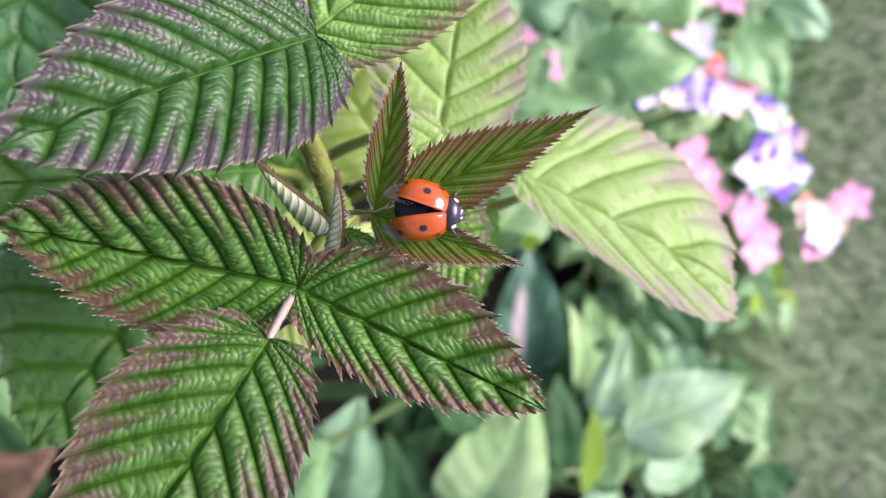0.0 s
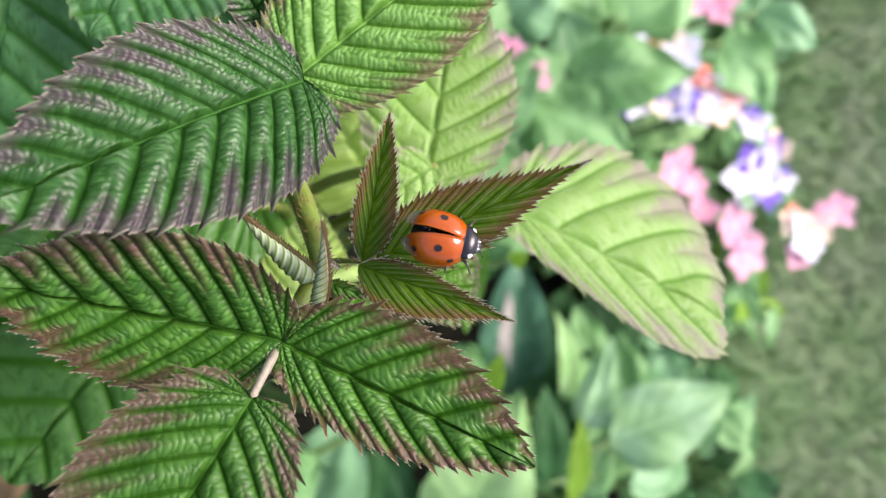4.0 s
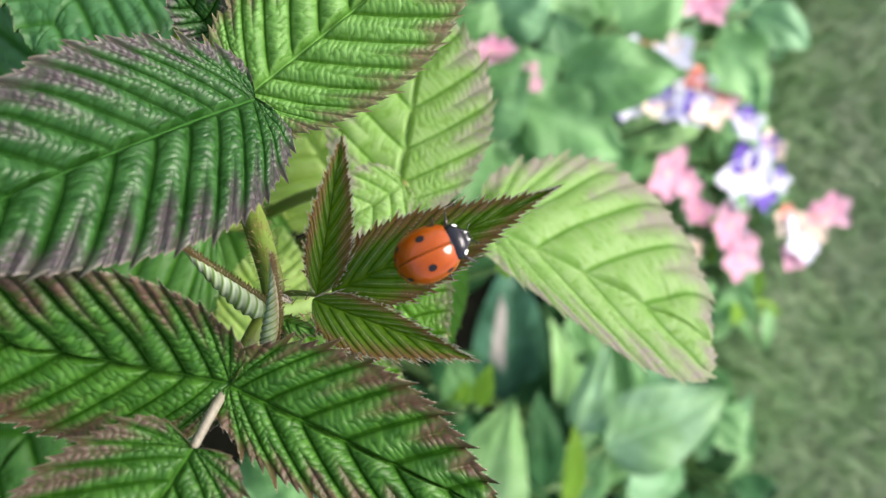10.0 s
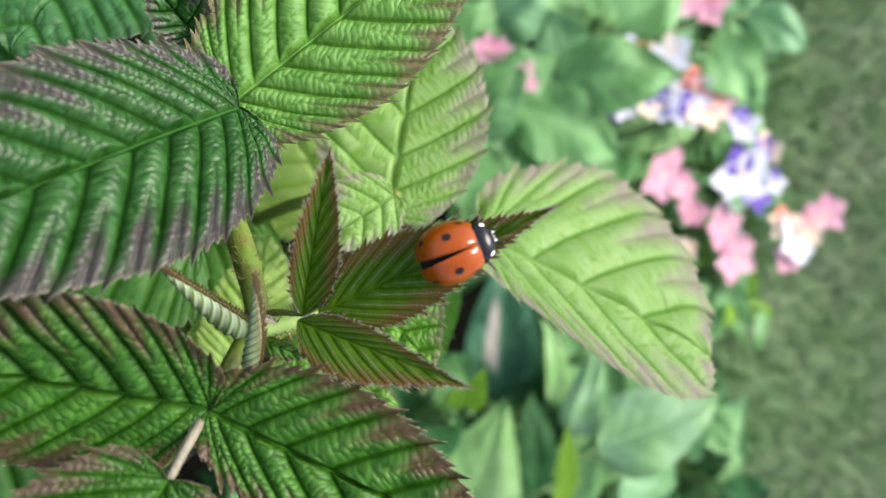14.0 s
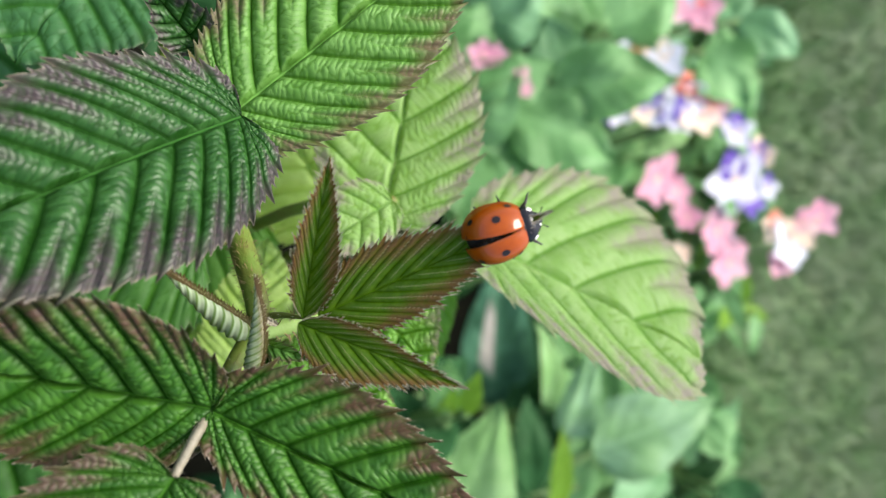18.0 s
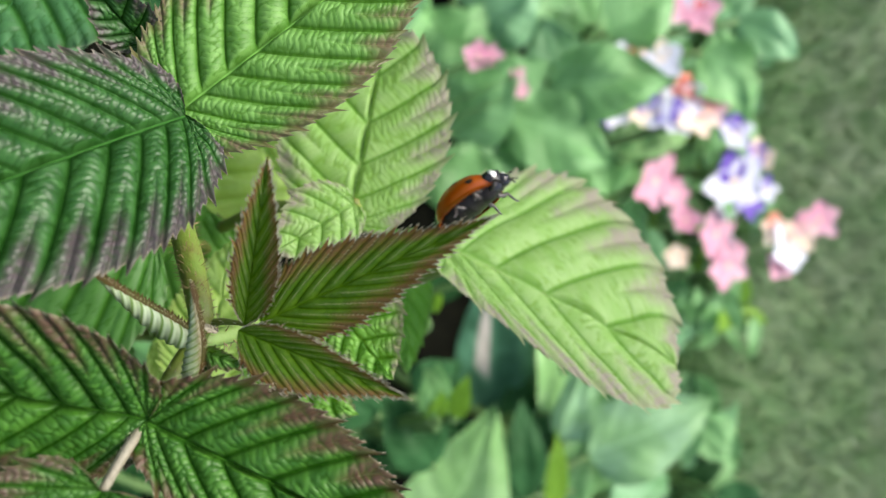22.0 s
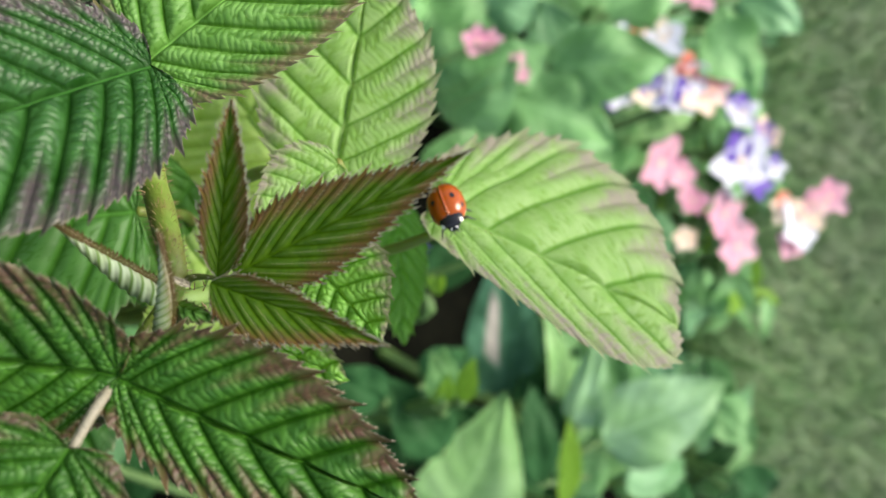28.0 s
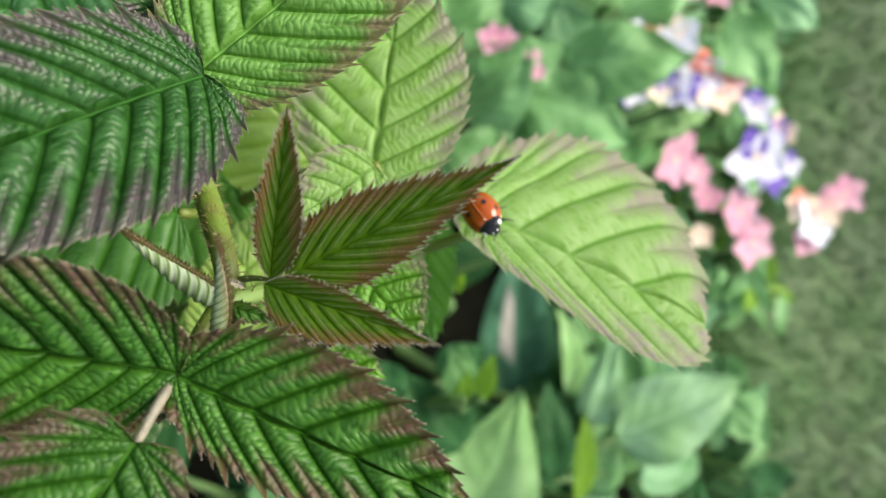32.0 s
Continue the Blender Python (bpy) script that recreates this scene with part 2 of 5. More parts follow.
M_BROAD = broad_leaf_material("broad_leaf", (0.20, 0.40, 0.16), (0.12, 0.29, 0.10))
M_BROAD_PALE = broad_leaf_material("broad_leaf_pale", (0.27, 0.46, 0.19), (0.20, 0.39, 0.14), 0.5)
M_BROAD_MINT = broad_leaf_material("broad_leaf_mint", (0.29, 0.48, 0.27), (0.23, 0.42, 0.20), 0.5)
M_BROAD_STREAK = broad_leaf_material("broad_leaf_streaked", (0.070, 0.19, 0.108), (0.030, 0.10, 0.055), 0.4, pale_streak=(0.5, 0.45, 0.40))
# dark leaf green that also carries the shade inside folds and gaps
M_BROAD_DARK_SHADE = broad_leaf_material("broad_leaf_dark_shade", (0.024, 0.085, 0.026), (0.013, 0.052, 0.014), 0.55, thin=0.12, shine=0.1)
M_BROAD_TEAL = broad_leaf_material("broad_leaf_bluish", (0.18, 0.36, 0.18), (0.11, 0.26, 0.12))
M_BROAD_LIME = broad_leaf_material("broad_leaf_lime", (0.18, 0.34, 0.03), (0.13, 0.27, 0.02), thin=0.4)
M_BROAD_SOFT = broad_leaf_material("broad_leaf_soft", (0.12, 0.27, 0.09), (0.08, 0.19, 0.06))
M_STEM = plain_material("green_stem", (0.125, 0.205, 0.028), (0.13, 0.135, 0.025), 350.0, 0.5, bump=0.0002)
M_CANE = plain_material("pale_green_cane", (0.22, 0.34, 0.09), (0.17, 0.27, 0.06), 300.0, 0.5, thin=0.15, bump=0.0002)
M_PETIOLE = plain_material("pinkish_petiole", (0.235, 0.215, 0.155), (0.18, 0.165, 0.11), 600.0, 0.5, bump=0.0002)
M_BRISTLE = plain_material("bristle", (0.30, 0.22, 0.10), (0.18, 0.10, 0.06), 900.0, 0.5)
M_BRONZE = plain_material("bronze_edge", (0.10, 0.06, 0.02), (0.075, 0.075, 0.016), 900.0, 0.5, thin=0.2)
M_HAIR = plain_material("pale_hair", (0.5, 0.46, 0.34), (0.38, 0.32, 0.22), 900.0, 0.5, thin=0.3)
M_BG_STEM = plain_material("garden_stem", (0.09, 0.17, 0.04), (0.05, 0.11, 0.025), 80.0, 0.55)
# near-black base colour holds the shade that foliage casts on the soil
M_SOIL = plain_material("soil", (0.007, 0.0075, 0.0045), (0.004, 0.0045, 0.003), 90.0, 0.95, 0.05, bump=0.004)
M_LAWN = plain_material("turf", (0.072, 0.14, 0.05), (0.148, 0.193, 0.104), 8.0, 0.85, 0.2, bump=0.006)
M_GRASS = plain_material("grass_blade", (0.076, 0.18, 0.05), (0.21, 0.265, 0.162), 11.0, 0.6, 0.25, thin=0.25, vary=0.4, per_island=True)
M_GRASS_EDGE = plain_material("edge_grass_blade", (0.04, 0.125, 0.03), (0.10, 0.20, 0.06), 9.0, 0.6, 0.25, thin=0.25, vary=0.4, per_island=True)
M_WHITE = plain_material("white_petal", (0.76, 0.77, 0.82), (0.68, 0.69, 0.78), 60.0, 0.6, 0.2, thin=0.3)
M_VIOLET = plain_material("violet_petal", (0.20, 0.13, 0.48), (0.12, 0.07, 0.36), 70.0, 0.6, 0.2, thin=0.2)
M_PINK = plain_material("pink_petal", (0.74, 0.34, 0.46), (0.80, 0.52, 0.58), 70.0, 0.6, 0.2, thin=0.3)
M_RED = plain_material("red_petal", (0.78, 0.18, 0.11), (0.82, 0.36, 0.28), 70.0, 0.6, 0.2, thin=0.2)
M_PEACH = plain_material("peach_petal", (0.85, 0.62, 0.45), (0.85, 0.75, 0.6), 70.0, 0.6, 0.2, thin=0.3)
M_MAGENTA = plain_material("magenta_petal", (0.6, 0.2, 0.5), (0.7, 0.35, 0.55), 70.0, 0.6, 0.2, thin=0.2)
M_YELLOW = plain_material("yellow_leaf", (0.36, 0.25, 0.06), (0.22, 0.13, 0.04), 90.0, 0.6, 0.2, thin=0.2)
M_TAN = plain_material("dry_leaf", (0.20, 0.14, 0.07), (0.13, 0.085, 0.04), 120.0, 0.7, 0.2, thin=0.15)
M_SHELL = plain_material("red_shell", (0.30, 0.058, 0.0006), (0.26, 0.046, 0.0006), 900.0, 0.4, 0.04, coat=0.9)
M_BLACK = plain_material("black_chitin", (0.012, 0.012, 0.014), (0.014, 0.014, 0.016), 1500.0, 0.25, 0.3, bump=0.00003, coat=0.15)
M_BELLY = plain_material("belly_chitin", (0.006, 0.0055, 0.005), (0.014, 0.012, 0.010), 1500.0, 0.35, 0.14, bump=0.00006)
M_LEG = plain_material("leg_chitin", (0.05, 0.042, 0.035), (0.03, 0.026, 0.022), 1500.0, 0.35, 0.5)
M_SPOT = plain_material("black_spot", (0.012, 0.009, 0.008), (0.016, 0.010, 0.009), 1500.0, 0.4, 0.2, coat=0.25)
M_PATCH = plain_material("cream_patch", (0.85, 0.84, 0.76), (0.8, 0.78, 0.7), 1500.0, 0.4, 0.4)


def wing_material():
    n = Nodes("membrane_wing")
    n.bsdf.inputs["Alpha"].default_value = 0.5
    return n.finish(n.mix(n.noise(900.0), (0.022, 0.02, 0.017), (0.07, 0.062, 0.05)), 0.3, 0.3)


M_WING = wing_material()


# ---- builders ----
def mesh_from(name, verts, faces, material, uvs=None, smooth=True, extra=None):
    me = bpy.data.meshes.new(name)
    me.from_pydata([tuple(v) for v in verts], [], faces)
    for key, values in (("leaf", uvs), ("net", extra)):
        if values is not None:
            layer = me.uv_layers.new(name=key)
            idx = np.empty(len(me.loops), dtype=np.int32)
            me.loops.foreach_get("vertex_index", idx)
            layer.data.foreach_set("uv", np.asarray(values, dtype=np.float32)[idx].ravel())
    if smooth:
        me.polygons.foreach_set("use_smooth", [True] * len(me.polygons))
    me.materials.append(material)
    me.update()
    return me


def part(name, me, parent, label=""):
    ob = new(name, me)
    ob.parent = parent
    return tagged(ob, label)


def grid_faces(rows, cols, wrap=False):
    out = []
    for i in range(rows - 1):
        for j in range(cols - (0 if wrap else 1)):
            k = (j + 1) % cols
            out.append((i * cols + j, i * cols + k, (i + 1) * cols + k, (i + 1) * cols + j))
    return out


def tube(name, points, radii, material, sides=10):
    """A tapered round stem along a smooth line through the points."""
    pts = [Vector(p) for p in points]
    line, rad = [], []
    for i in range(len(pts) - 1):
        a, b = pts[i], pts[i + 1]
        p, q = pts[max(i - 1, 0)], pts[min(i + 2, len(pts) - 1)]
        for k in range(6):
            t = k / 6
            line.append(0.5 * ((2 * a) + (b - p) * t + (2 * p - 5 * a + 4 * b - q) * t * t + (3 * a - p - 3 * b + q) * t ** 3))
            rad.append(radii[i] + (radii[i + 1] - radii[i]) * t)
    line.append(pts[-1])
    rad.append(radii[-1])
    verts, side = [], Vector((0.3, 0.5, 0.8))
    for i, c in enumerate(line):
        d = (line[min(i + 1, len(line) - 1)] - line[max(i - 1, 0)]).normalized()
        n = (side - d * side.dot(d)).normalized()
        side = n
        m = d.cross(n)
        for k in range(sides):
            w = 2 * math.pi * k / sides
            verts.append(c + (n * math.cos(w) + m * math.sin(w)) * rad[i])
    faces = grid_faces(len(line), sides, True)
    faces += [tuple(range(sides))[::-1], tuple(range(len(verts) - sides, len(verts)))]
    return mesh_from(name, verts, faces, material), line, rad


def bristles(name, line, rad, count, length, material, parent, seed):
    """Fine bristles standing off a stem."""
    rnd = random.Random(seed)
    verts, faces = [], []
    for _ in range(count):
        i = rnd.randrange(1, len(line) - 1)
        d = (line[i + 1] - line[i - 1]).normalized()
        r = Vector((rnd.gauss(0, 1), rnd.gauss(0, 1), rnd.gauss(0, 1)))
        r = (r - d * r.dot(d)).normalized()
        c = line[i].lerp(line[i + 1], rnd.random()) + r * rad[i] * 0.9
        s = d.cross(r) * length * 0.06
        tipv = c + (r + d * rnd.uniform(-0.3, 0.6)) * length * rnd.uniform(0.6, 1.2)
        b = len(verts)
        verts += [c + s, c - s * 0.5 + d * s.length * 0.8, c - s * 0.5 - d * s.length * 0.8, tipv]
        faces += [(b, b + 1, b + 3), (b + 1, b + 2, b + 3), (b + 2, b, b + 3)]
    ob = part(name, mesh_from(name, verts, faces, material, smooth=False), parent)
    return tagged(ob, kind="stuff")


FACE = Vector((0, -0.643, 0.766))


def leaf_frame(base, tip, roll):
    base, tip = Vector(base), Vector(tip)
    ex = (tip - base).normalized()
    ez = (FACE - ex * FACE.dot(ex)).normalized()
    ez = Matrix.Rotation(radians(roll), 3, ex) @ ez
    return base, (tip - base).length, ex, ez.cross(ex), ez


def cell_net(px, py, seed):
    """Irregular cells over a plane: how far each point lies inside its cell (0 on the seam), and the cell's own random number."""
    rs = np.random.RandomState(seed)
    jit, tone = rs.uniform(0.06, 0.94, (64, 64, 2)), rs.uniform(0, 1, (64, 64))
    ix, iy = np.floor(px).astype(int), np.floor(py).astype(int)
    f1, f2, cell = np.full(px.shape, 9.0), np.full(px.shape, 9.0), np.zeros(px.shape)
    for dx in (-1, 0, 1):
        for dy in (-1, 0, 1):
            cx, cy = ix + dx, iy + dy
            d = np.hypot(cx + jit[cx % 64, cy % 64, 0] - px, cy + jit[cx % 64, cy % 64, 1] - py)
            near = d < f1
            f2 = np.where(near, f1, np.minimum(f2, d))
            cell = np.where(near, tone[cx % 64, cy % 64], cell)
            f1 = np.minimum(f1, d)
    return f2 - f1, cell


def soft_step(x, lo, hi):
    t = np.clip((x - lo) / (hi - lo), 0, 1)
    return t * t * (3 - 2 * t)


def leaflet(base, tip, left, right, material, parent, label="", roll=0.0, fold=(18, 18), bow=0.0, bend=0.0, curl=0.1, veins=8, pleat=0.37, lobe=0.1,
            tooth=1.0, prof=(0.6, 1.0), first=0.27, rake=1.45, arch=1.15, pads=0.23, cell=0.00046, cols=90, rows=22, rib=0.0, seed=1, hair=0.0, name="leaflet"):
    """A pleated, doubly saw-edged leaflet from base to tip. left and right: its half widths in metres; prof: how round its base and how drawn-out
    its tip is; first: the share of veins that leave the midrib at its foot; bow and bend: its arch up and sideways; pads: relief of the fine net."""
    o, length, ex, ey, ez = leaf_frame(base, tip, roll)
    ax, ay, az = np.array(ex), np.array(ey), np.array(ez)
    rnd = random.Random(seed)
    profs = prof if isinstance(prof[0], tuple) else (prof, prof)
    nr = veins * rows
    r = np.arange(nr + 1) / nr
    ph = (r * veins) % 1.0
    big = np.array([rnd.uniform(0.75, 1.25) for _ in range(veins * 3 + 3)])
    halves = []
    for sg, half, (pa, pb), ang in ((1, left, profs[0], radians(fold[0])), (-1, right, profs[1], radians(fold[1]))):
        tau = np.linspace(0, 1, 1500) ** 2.2
        f = tau ** pa * (1 - tau) ** pb
        f /= f.max()
        xo, yo = length * (tau - lobe * (1 - tau) ** 6 * np.minimum(1, 2 * f)), half * f
        run = np.concatenate(([0], np.cumsum(np.hypot(np.diff(xo), np.diff(yo)))))
        band = run[-1] / veins
        at = r * run[-1]
        X, Y = np.interp(at, run, xo), np.interp(at, run, yo)
        tx, ty = np.gradient(X), np.gradient(Y)
        tl = np.hypot(tx, ty) + 1e-12
        tx, ty = tx / tl, ty / tl
        q = length * np.clip((r - first) / (1 - first), 0, 1) ** rake
        # saw teeth, one large and two small to a vein, hooked towards the tip
        third = 1 - ((-ph * 3) % 1.0)
        which = np.where(ph == 0, 2, np.ceil(ph * 3 - 1e-9) - 1).astype(int)
        size = np.array([0.12, 0.15, 0.25])[which] * big[np.clip(np.ceil(r * veins * 3 - 1e-6).astype(int), 0, len(big) - 1)]
        saw = third ** 1.5 * size * band * tooth * np.minimum(1, Y / (0.25 * half)) * soft_step(r * veins, 0.4, 2.4)
        a = np.linspace(0, 1, cols + 1)[None, :]
        c = lambda w: w[:, None]
        edge = soft_step(a, 0.8, 1.0) ** 2
        reach = np.hypot(X - q, Y)
        sx = c(q) + (c(X) - c(q)) * a ** arch + edge * c(saw * (0.9 * tx - ty))
        y = c(Y) * a + edge * c(saw * (0.9 * ty + tx))
        # pleats: deep where the veins stand apart, forking outwards
        dirx, diry = (X - q) / (reach + 1e-9), Y / (reach + 1e-9)
        px, py = c(np.gradient(q)) * (1 - a) + c(np.gradient(X)) * a, c(np.gradient(Y)) * a
        gap = np.abs(c(dirx) * py - c(diry) * px) * rows
        fork = 0.55 * soft_step(a, 0.3, 0.75)
        ridge = (1 - fork) * np.abs(np.sin(np.pi * c(ph))) ** 0.7 + fork * np.abs(np.sin(2 * np.pi * c(ph))) ** 0.7
        z = pleat * gap * ridge * soft_step(a, 0.0, 0.07) * (1 - 0.3 * a) * c(0.5 + 0.5 * soft_step(r, 0.1, 0.5))
        along = a * c(reach) + c(np.concatenate(([0], np.cumsum(np.diff(q) * 0.5 * (dirx[1:] + dirx[:-1])))))
        inside, tone = cell_net(c(r * veins * 1.4) + 8, (along - 0.3 * gap * np.abs(c(ph) - 0.5)) / cell, seed * 7 + sg)
        pad = soft_step(inside, 0.0, 0.42)
        z = z + pads * cell * pad * soft_step(a, 0.0, 0.1) * (0.35 + 0.65 * ridge)
        wave = np.array([[noise.noise(Vector((u * 3.2 + seed * 1.7, v * 2.1 * sg, seed))) for v in a[0, ::4]] for u in r])
        z = z + 0.07 * half * np.array([np.interp(a[0], a[0, ::4], w) for w in wave]) * np.minimum(1, a * 2)
        z = z - curl * c(Y) * a * a + edge * c(saw) * 0.35
        s = sx / length
        hump = 4 * s * (1 - s) * length
        p = np.array(o)[None, None, :] + sx[..., None] * ax + (sg * y * np.cos(ang) + bend * hump)[..., None] * ay + (y * np.sin(ang) + z + bow * hump)[..., None] * az
        halves.append((p, np.broadcast_to(c(r * veins), y.shape), np.broadcast_to(0.5 + 0.5 * sg * a, y.shape), pad, tone))
    join = [np.concatenate((lo[:, :0:-1], hi), axis=1) for hi, lo in zip(*halves)]
    wide_cols = 2 * cols + 1
    verts = join[0].reshape(-1, 3)
    me = mesh_from(name, verts, grid_faces(nr + 1, wide_cols), material, np.stack((join[1].ravel(), join[2].ravel()), axis=1), extra=np.stack((join[3].ravel(), join[4].ravel()), axis=1))
    ob = part(name, me, parent, label)
    if hair:
        hv, hf = [], []
        for i in range(3, int(nr * 0.97), 2):
            for j, j2 in ((0, 2), (2 * cols, 2 * cols - 2)):
                p, p2 = Vector(verts[i * wide_cols + j]), Vector(verts[i * wide_cols + j2])
                out = (p - p2).normalized()
                w = ez.cross(out).normalized() * hair * 0.1
                k = len(hv)
                hv += [p + w, p - w, p + (out + ex * rnd.uniform(0.2, 0.9) + ez * rnd.uniform(-0.4, 0.6)).normalized() * hair * rnd.uniform(0.5, 1.2)]
                hf.append((k, k + 1, k + 2))
        tagged(part("fringe_hairs", mesh_from("fringe_hairs", hv, hf, M_HAIR, smooth=False), ob), "", "", "", "stuff")
    if rib:
        pts = [o + ex * (length * k / 5.2) + (ez * bow + ey * bend) * (4 * k / 5.2 * (1 - k / 5.2) * length) - ez * rib * 0.6 for k in range(6)]
        me, _, _ = tube("midrib", pts, [rib * (1.15 - 0.16 * i) for i in range(6)], M_STEM, 6)
        part("midrib", me, ob)
    return ob


def broad_leaf(base, tip, left, right, material, parent, roll=0.0, fold=(12, 12), bow=0.08, bend=0.0, peak=0.62, sharp=0.9, name="leaf", label=""):
    """A smooth-edged ovate leaf."""
    o, length, ex, ey, ez = leaf_frame(base, tip, roll)
    nq, nv = 30, 8
    shift = 700.0 * (o.x + o.y)
    verts, uvs = [], []
    for i in range(nq + 1):
        q = i / nq
        f = max(0.0, math.sin(math.pi * min(1.0, q ** peak))) ** sharp
        f = 0.0 if i == nq else f
        for j in range(-nv, nv + 1):
            v = j / nv
            a = abs(v)
            half = left if v > 0 else right
            ang = radians(fold[0] if v > 0 else fold[1])
            y = half * f * v
            s = q + 0.05 * a * q * (1 - q) * 4
            w = half * (0.05 * math.sin(q * 14 + 3 * v) * a + 0.22 * noise.noise(Vector((q * 2.6, v * 1.3, shift))) * min(1, 3 * a))
            w += 0.05 * half * f * abs(math.sin(math.pi * (q * 7 - 1.6 * a))) * min(1, 2.5 * a)
            arch = 4 * s * (1 - s) * length
            verts.append(o + ex * (length * s) + ey * (y * math.cos(ang) + bend * arch) + ez * (abs(y) * math.sin(ang) + bow * arch + w - 0.15 * half * f * a * a))
            uvs.append((q * 7 - 1.6 * a + 2, 0.5 + 0.5 * v))
    return part(name, mesh_from(name, verts, grid_faces(nq + 1, 2 * nv + 1), material, uvs), parent, label)


def thing(name, place, label, category, group="", kind=""):
    ob = new(name)
    ob.empty_display_size = 0.01
    return tagged(ob, label, category, group, kind)


# ---- ground: bed of soil, lawn to the horizon ----
def sheet(name, x0, x1, y0, y1, z, nx, ny, material, rough, label, category, kind="structure"):
    verts = []
    for i in range(ny + 1):
        for j in range(nx + 1):
            x, y = x0 + (x1 - x0) * j / nx, y0 + (y1 - y0) * i / ny
            dx, dy = 2 * j / nx - 1, 2 * i / ny - 1
            pull = 1 - 0.12 * (abs(dx * dy) ** 1.5) + 0.06 * noise.noise(Vector((dx * 2, dy * 2, 5)))
            x, y = (x0 + x1) / 2 + (x1 - x0) / 2 * dx * pull, (y0 + y1) / 2 + (y1 - y0) / 2 * dy * pull
            verts.append((x, y, z + rough * noise.noise(Vector((x * 14, y * 14, 3))) + rough * 0.5 * noise.noise(Vector((x * 60, y * 60, 7)))))
    ob = new(name, mesh_from(name, verts, grid_faces(ny + 1, nx + 1), material))
    return tagged(ob, label, category, "", kind)


def ground():
    # one sheet, finer towards the middle
    def axis(n, far):
        return [math.copysign(abs(k / n) ** 4 * far, k) for k in range(-n, n + 1)]
    xs, ys = axis(24, 900), axis(24, 900)
    verts = [(x, y, -0.006 + (0.004 * noise.noise(Vector((x * 5, y * 5, 0))) if abs(x) < 3 and abs(y) < 3 else 0)) for y in ys for x in xs]
    tagged(new("ground", mesh_from("ground", verts, grid_faces(len(ys), len(xs)), M_LAWN)), "worn grey-green lawn around the flower bed", "lawn", "", "structure")
    sheet("soil_bed", -0.9, 0.9, -0.6, 0.56, 0.004, 60, 40, M_SOIL, 0.008, "crumbly soil of the flower bed, foliage shade in its near-black colour", "soil")


def blades(name, n, box, height, seed, label, keep, material=M_GRASS):
    rnd = random.Random(seed)
    verts, faces = [], []
    for _ in range(n):
        x, y = rnd.uniform(box[0], box[1]), rnd.uniform(box[2], box[3])
        if not keep(x, y) or rnd.random() > 0.75 + 0.7 * (noise.noise(Vector((x * 4, y * 4, 11))) + 0.35):
            continue
        tall = rnd.random() < 0.05
        h = height * rnd.uniform(0.6, 1.25) * (2.0 if tall else 1.0)
        w = 0.0011 * rnd.uniform(0.7, 1.5) * (1.9 if tall else 1.0)
        t = rnd.uniform(0, 6.283)
        lean = rnd.uniform(0.2, 1.1) * h
        dx, dy = math.cos(t), math.sin(t)
        b = len(verts)
        for k, (u, ww) in enumerate(((0, 1.0), (0.5, 0.8), (1.0, 0.05))):
            cx, cy, cz = x + dx * lean * u * u, y + dy * lean * u * u, -0.006 + h * u * (1 - 0.25 * u)
            verts += [(cx - dy * w * ww, cy + dx * w * ww, cz), (cx + dy * w * ww, cy - dx * w * ww, cz)]
        faces += [(b, b + 1, b + 3, b + 2), (b + 2, b + 3, b + 5, b + 4)]
    tagged(new(name, mesh_from(name, verts, faces, material, smooth=False)), label, "grass", "", "stuff")


ground()
blades("lawn_grass", 330000, (-1.5, 1.5, -0.9, 2.1), 0.024, 5, "short worn lawn grass, grey-green and patchy", lambda x, y: y > 0.60 - 0.35 * x or abs(x) > 0.84 or y < -0.52 or (x < -0.3 and y > 0.52))
blades("edge_grass", 16000, (-0.5, 0.5, 0.35, 0.95), 0.05, 6, "longer dark green grass along the edge of the bed", lambda x, y: -0.06 < y - 0.60 + 0.35 * x < 0.07, M_GRASS_EDGE)

# ---- raspberry shoot ----
berry = thing("raspberry_plant", None, "young raspberry shoot with pleated, purple-edged leaflets", "plant")
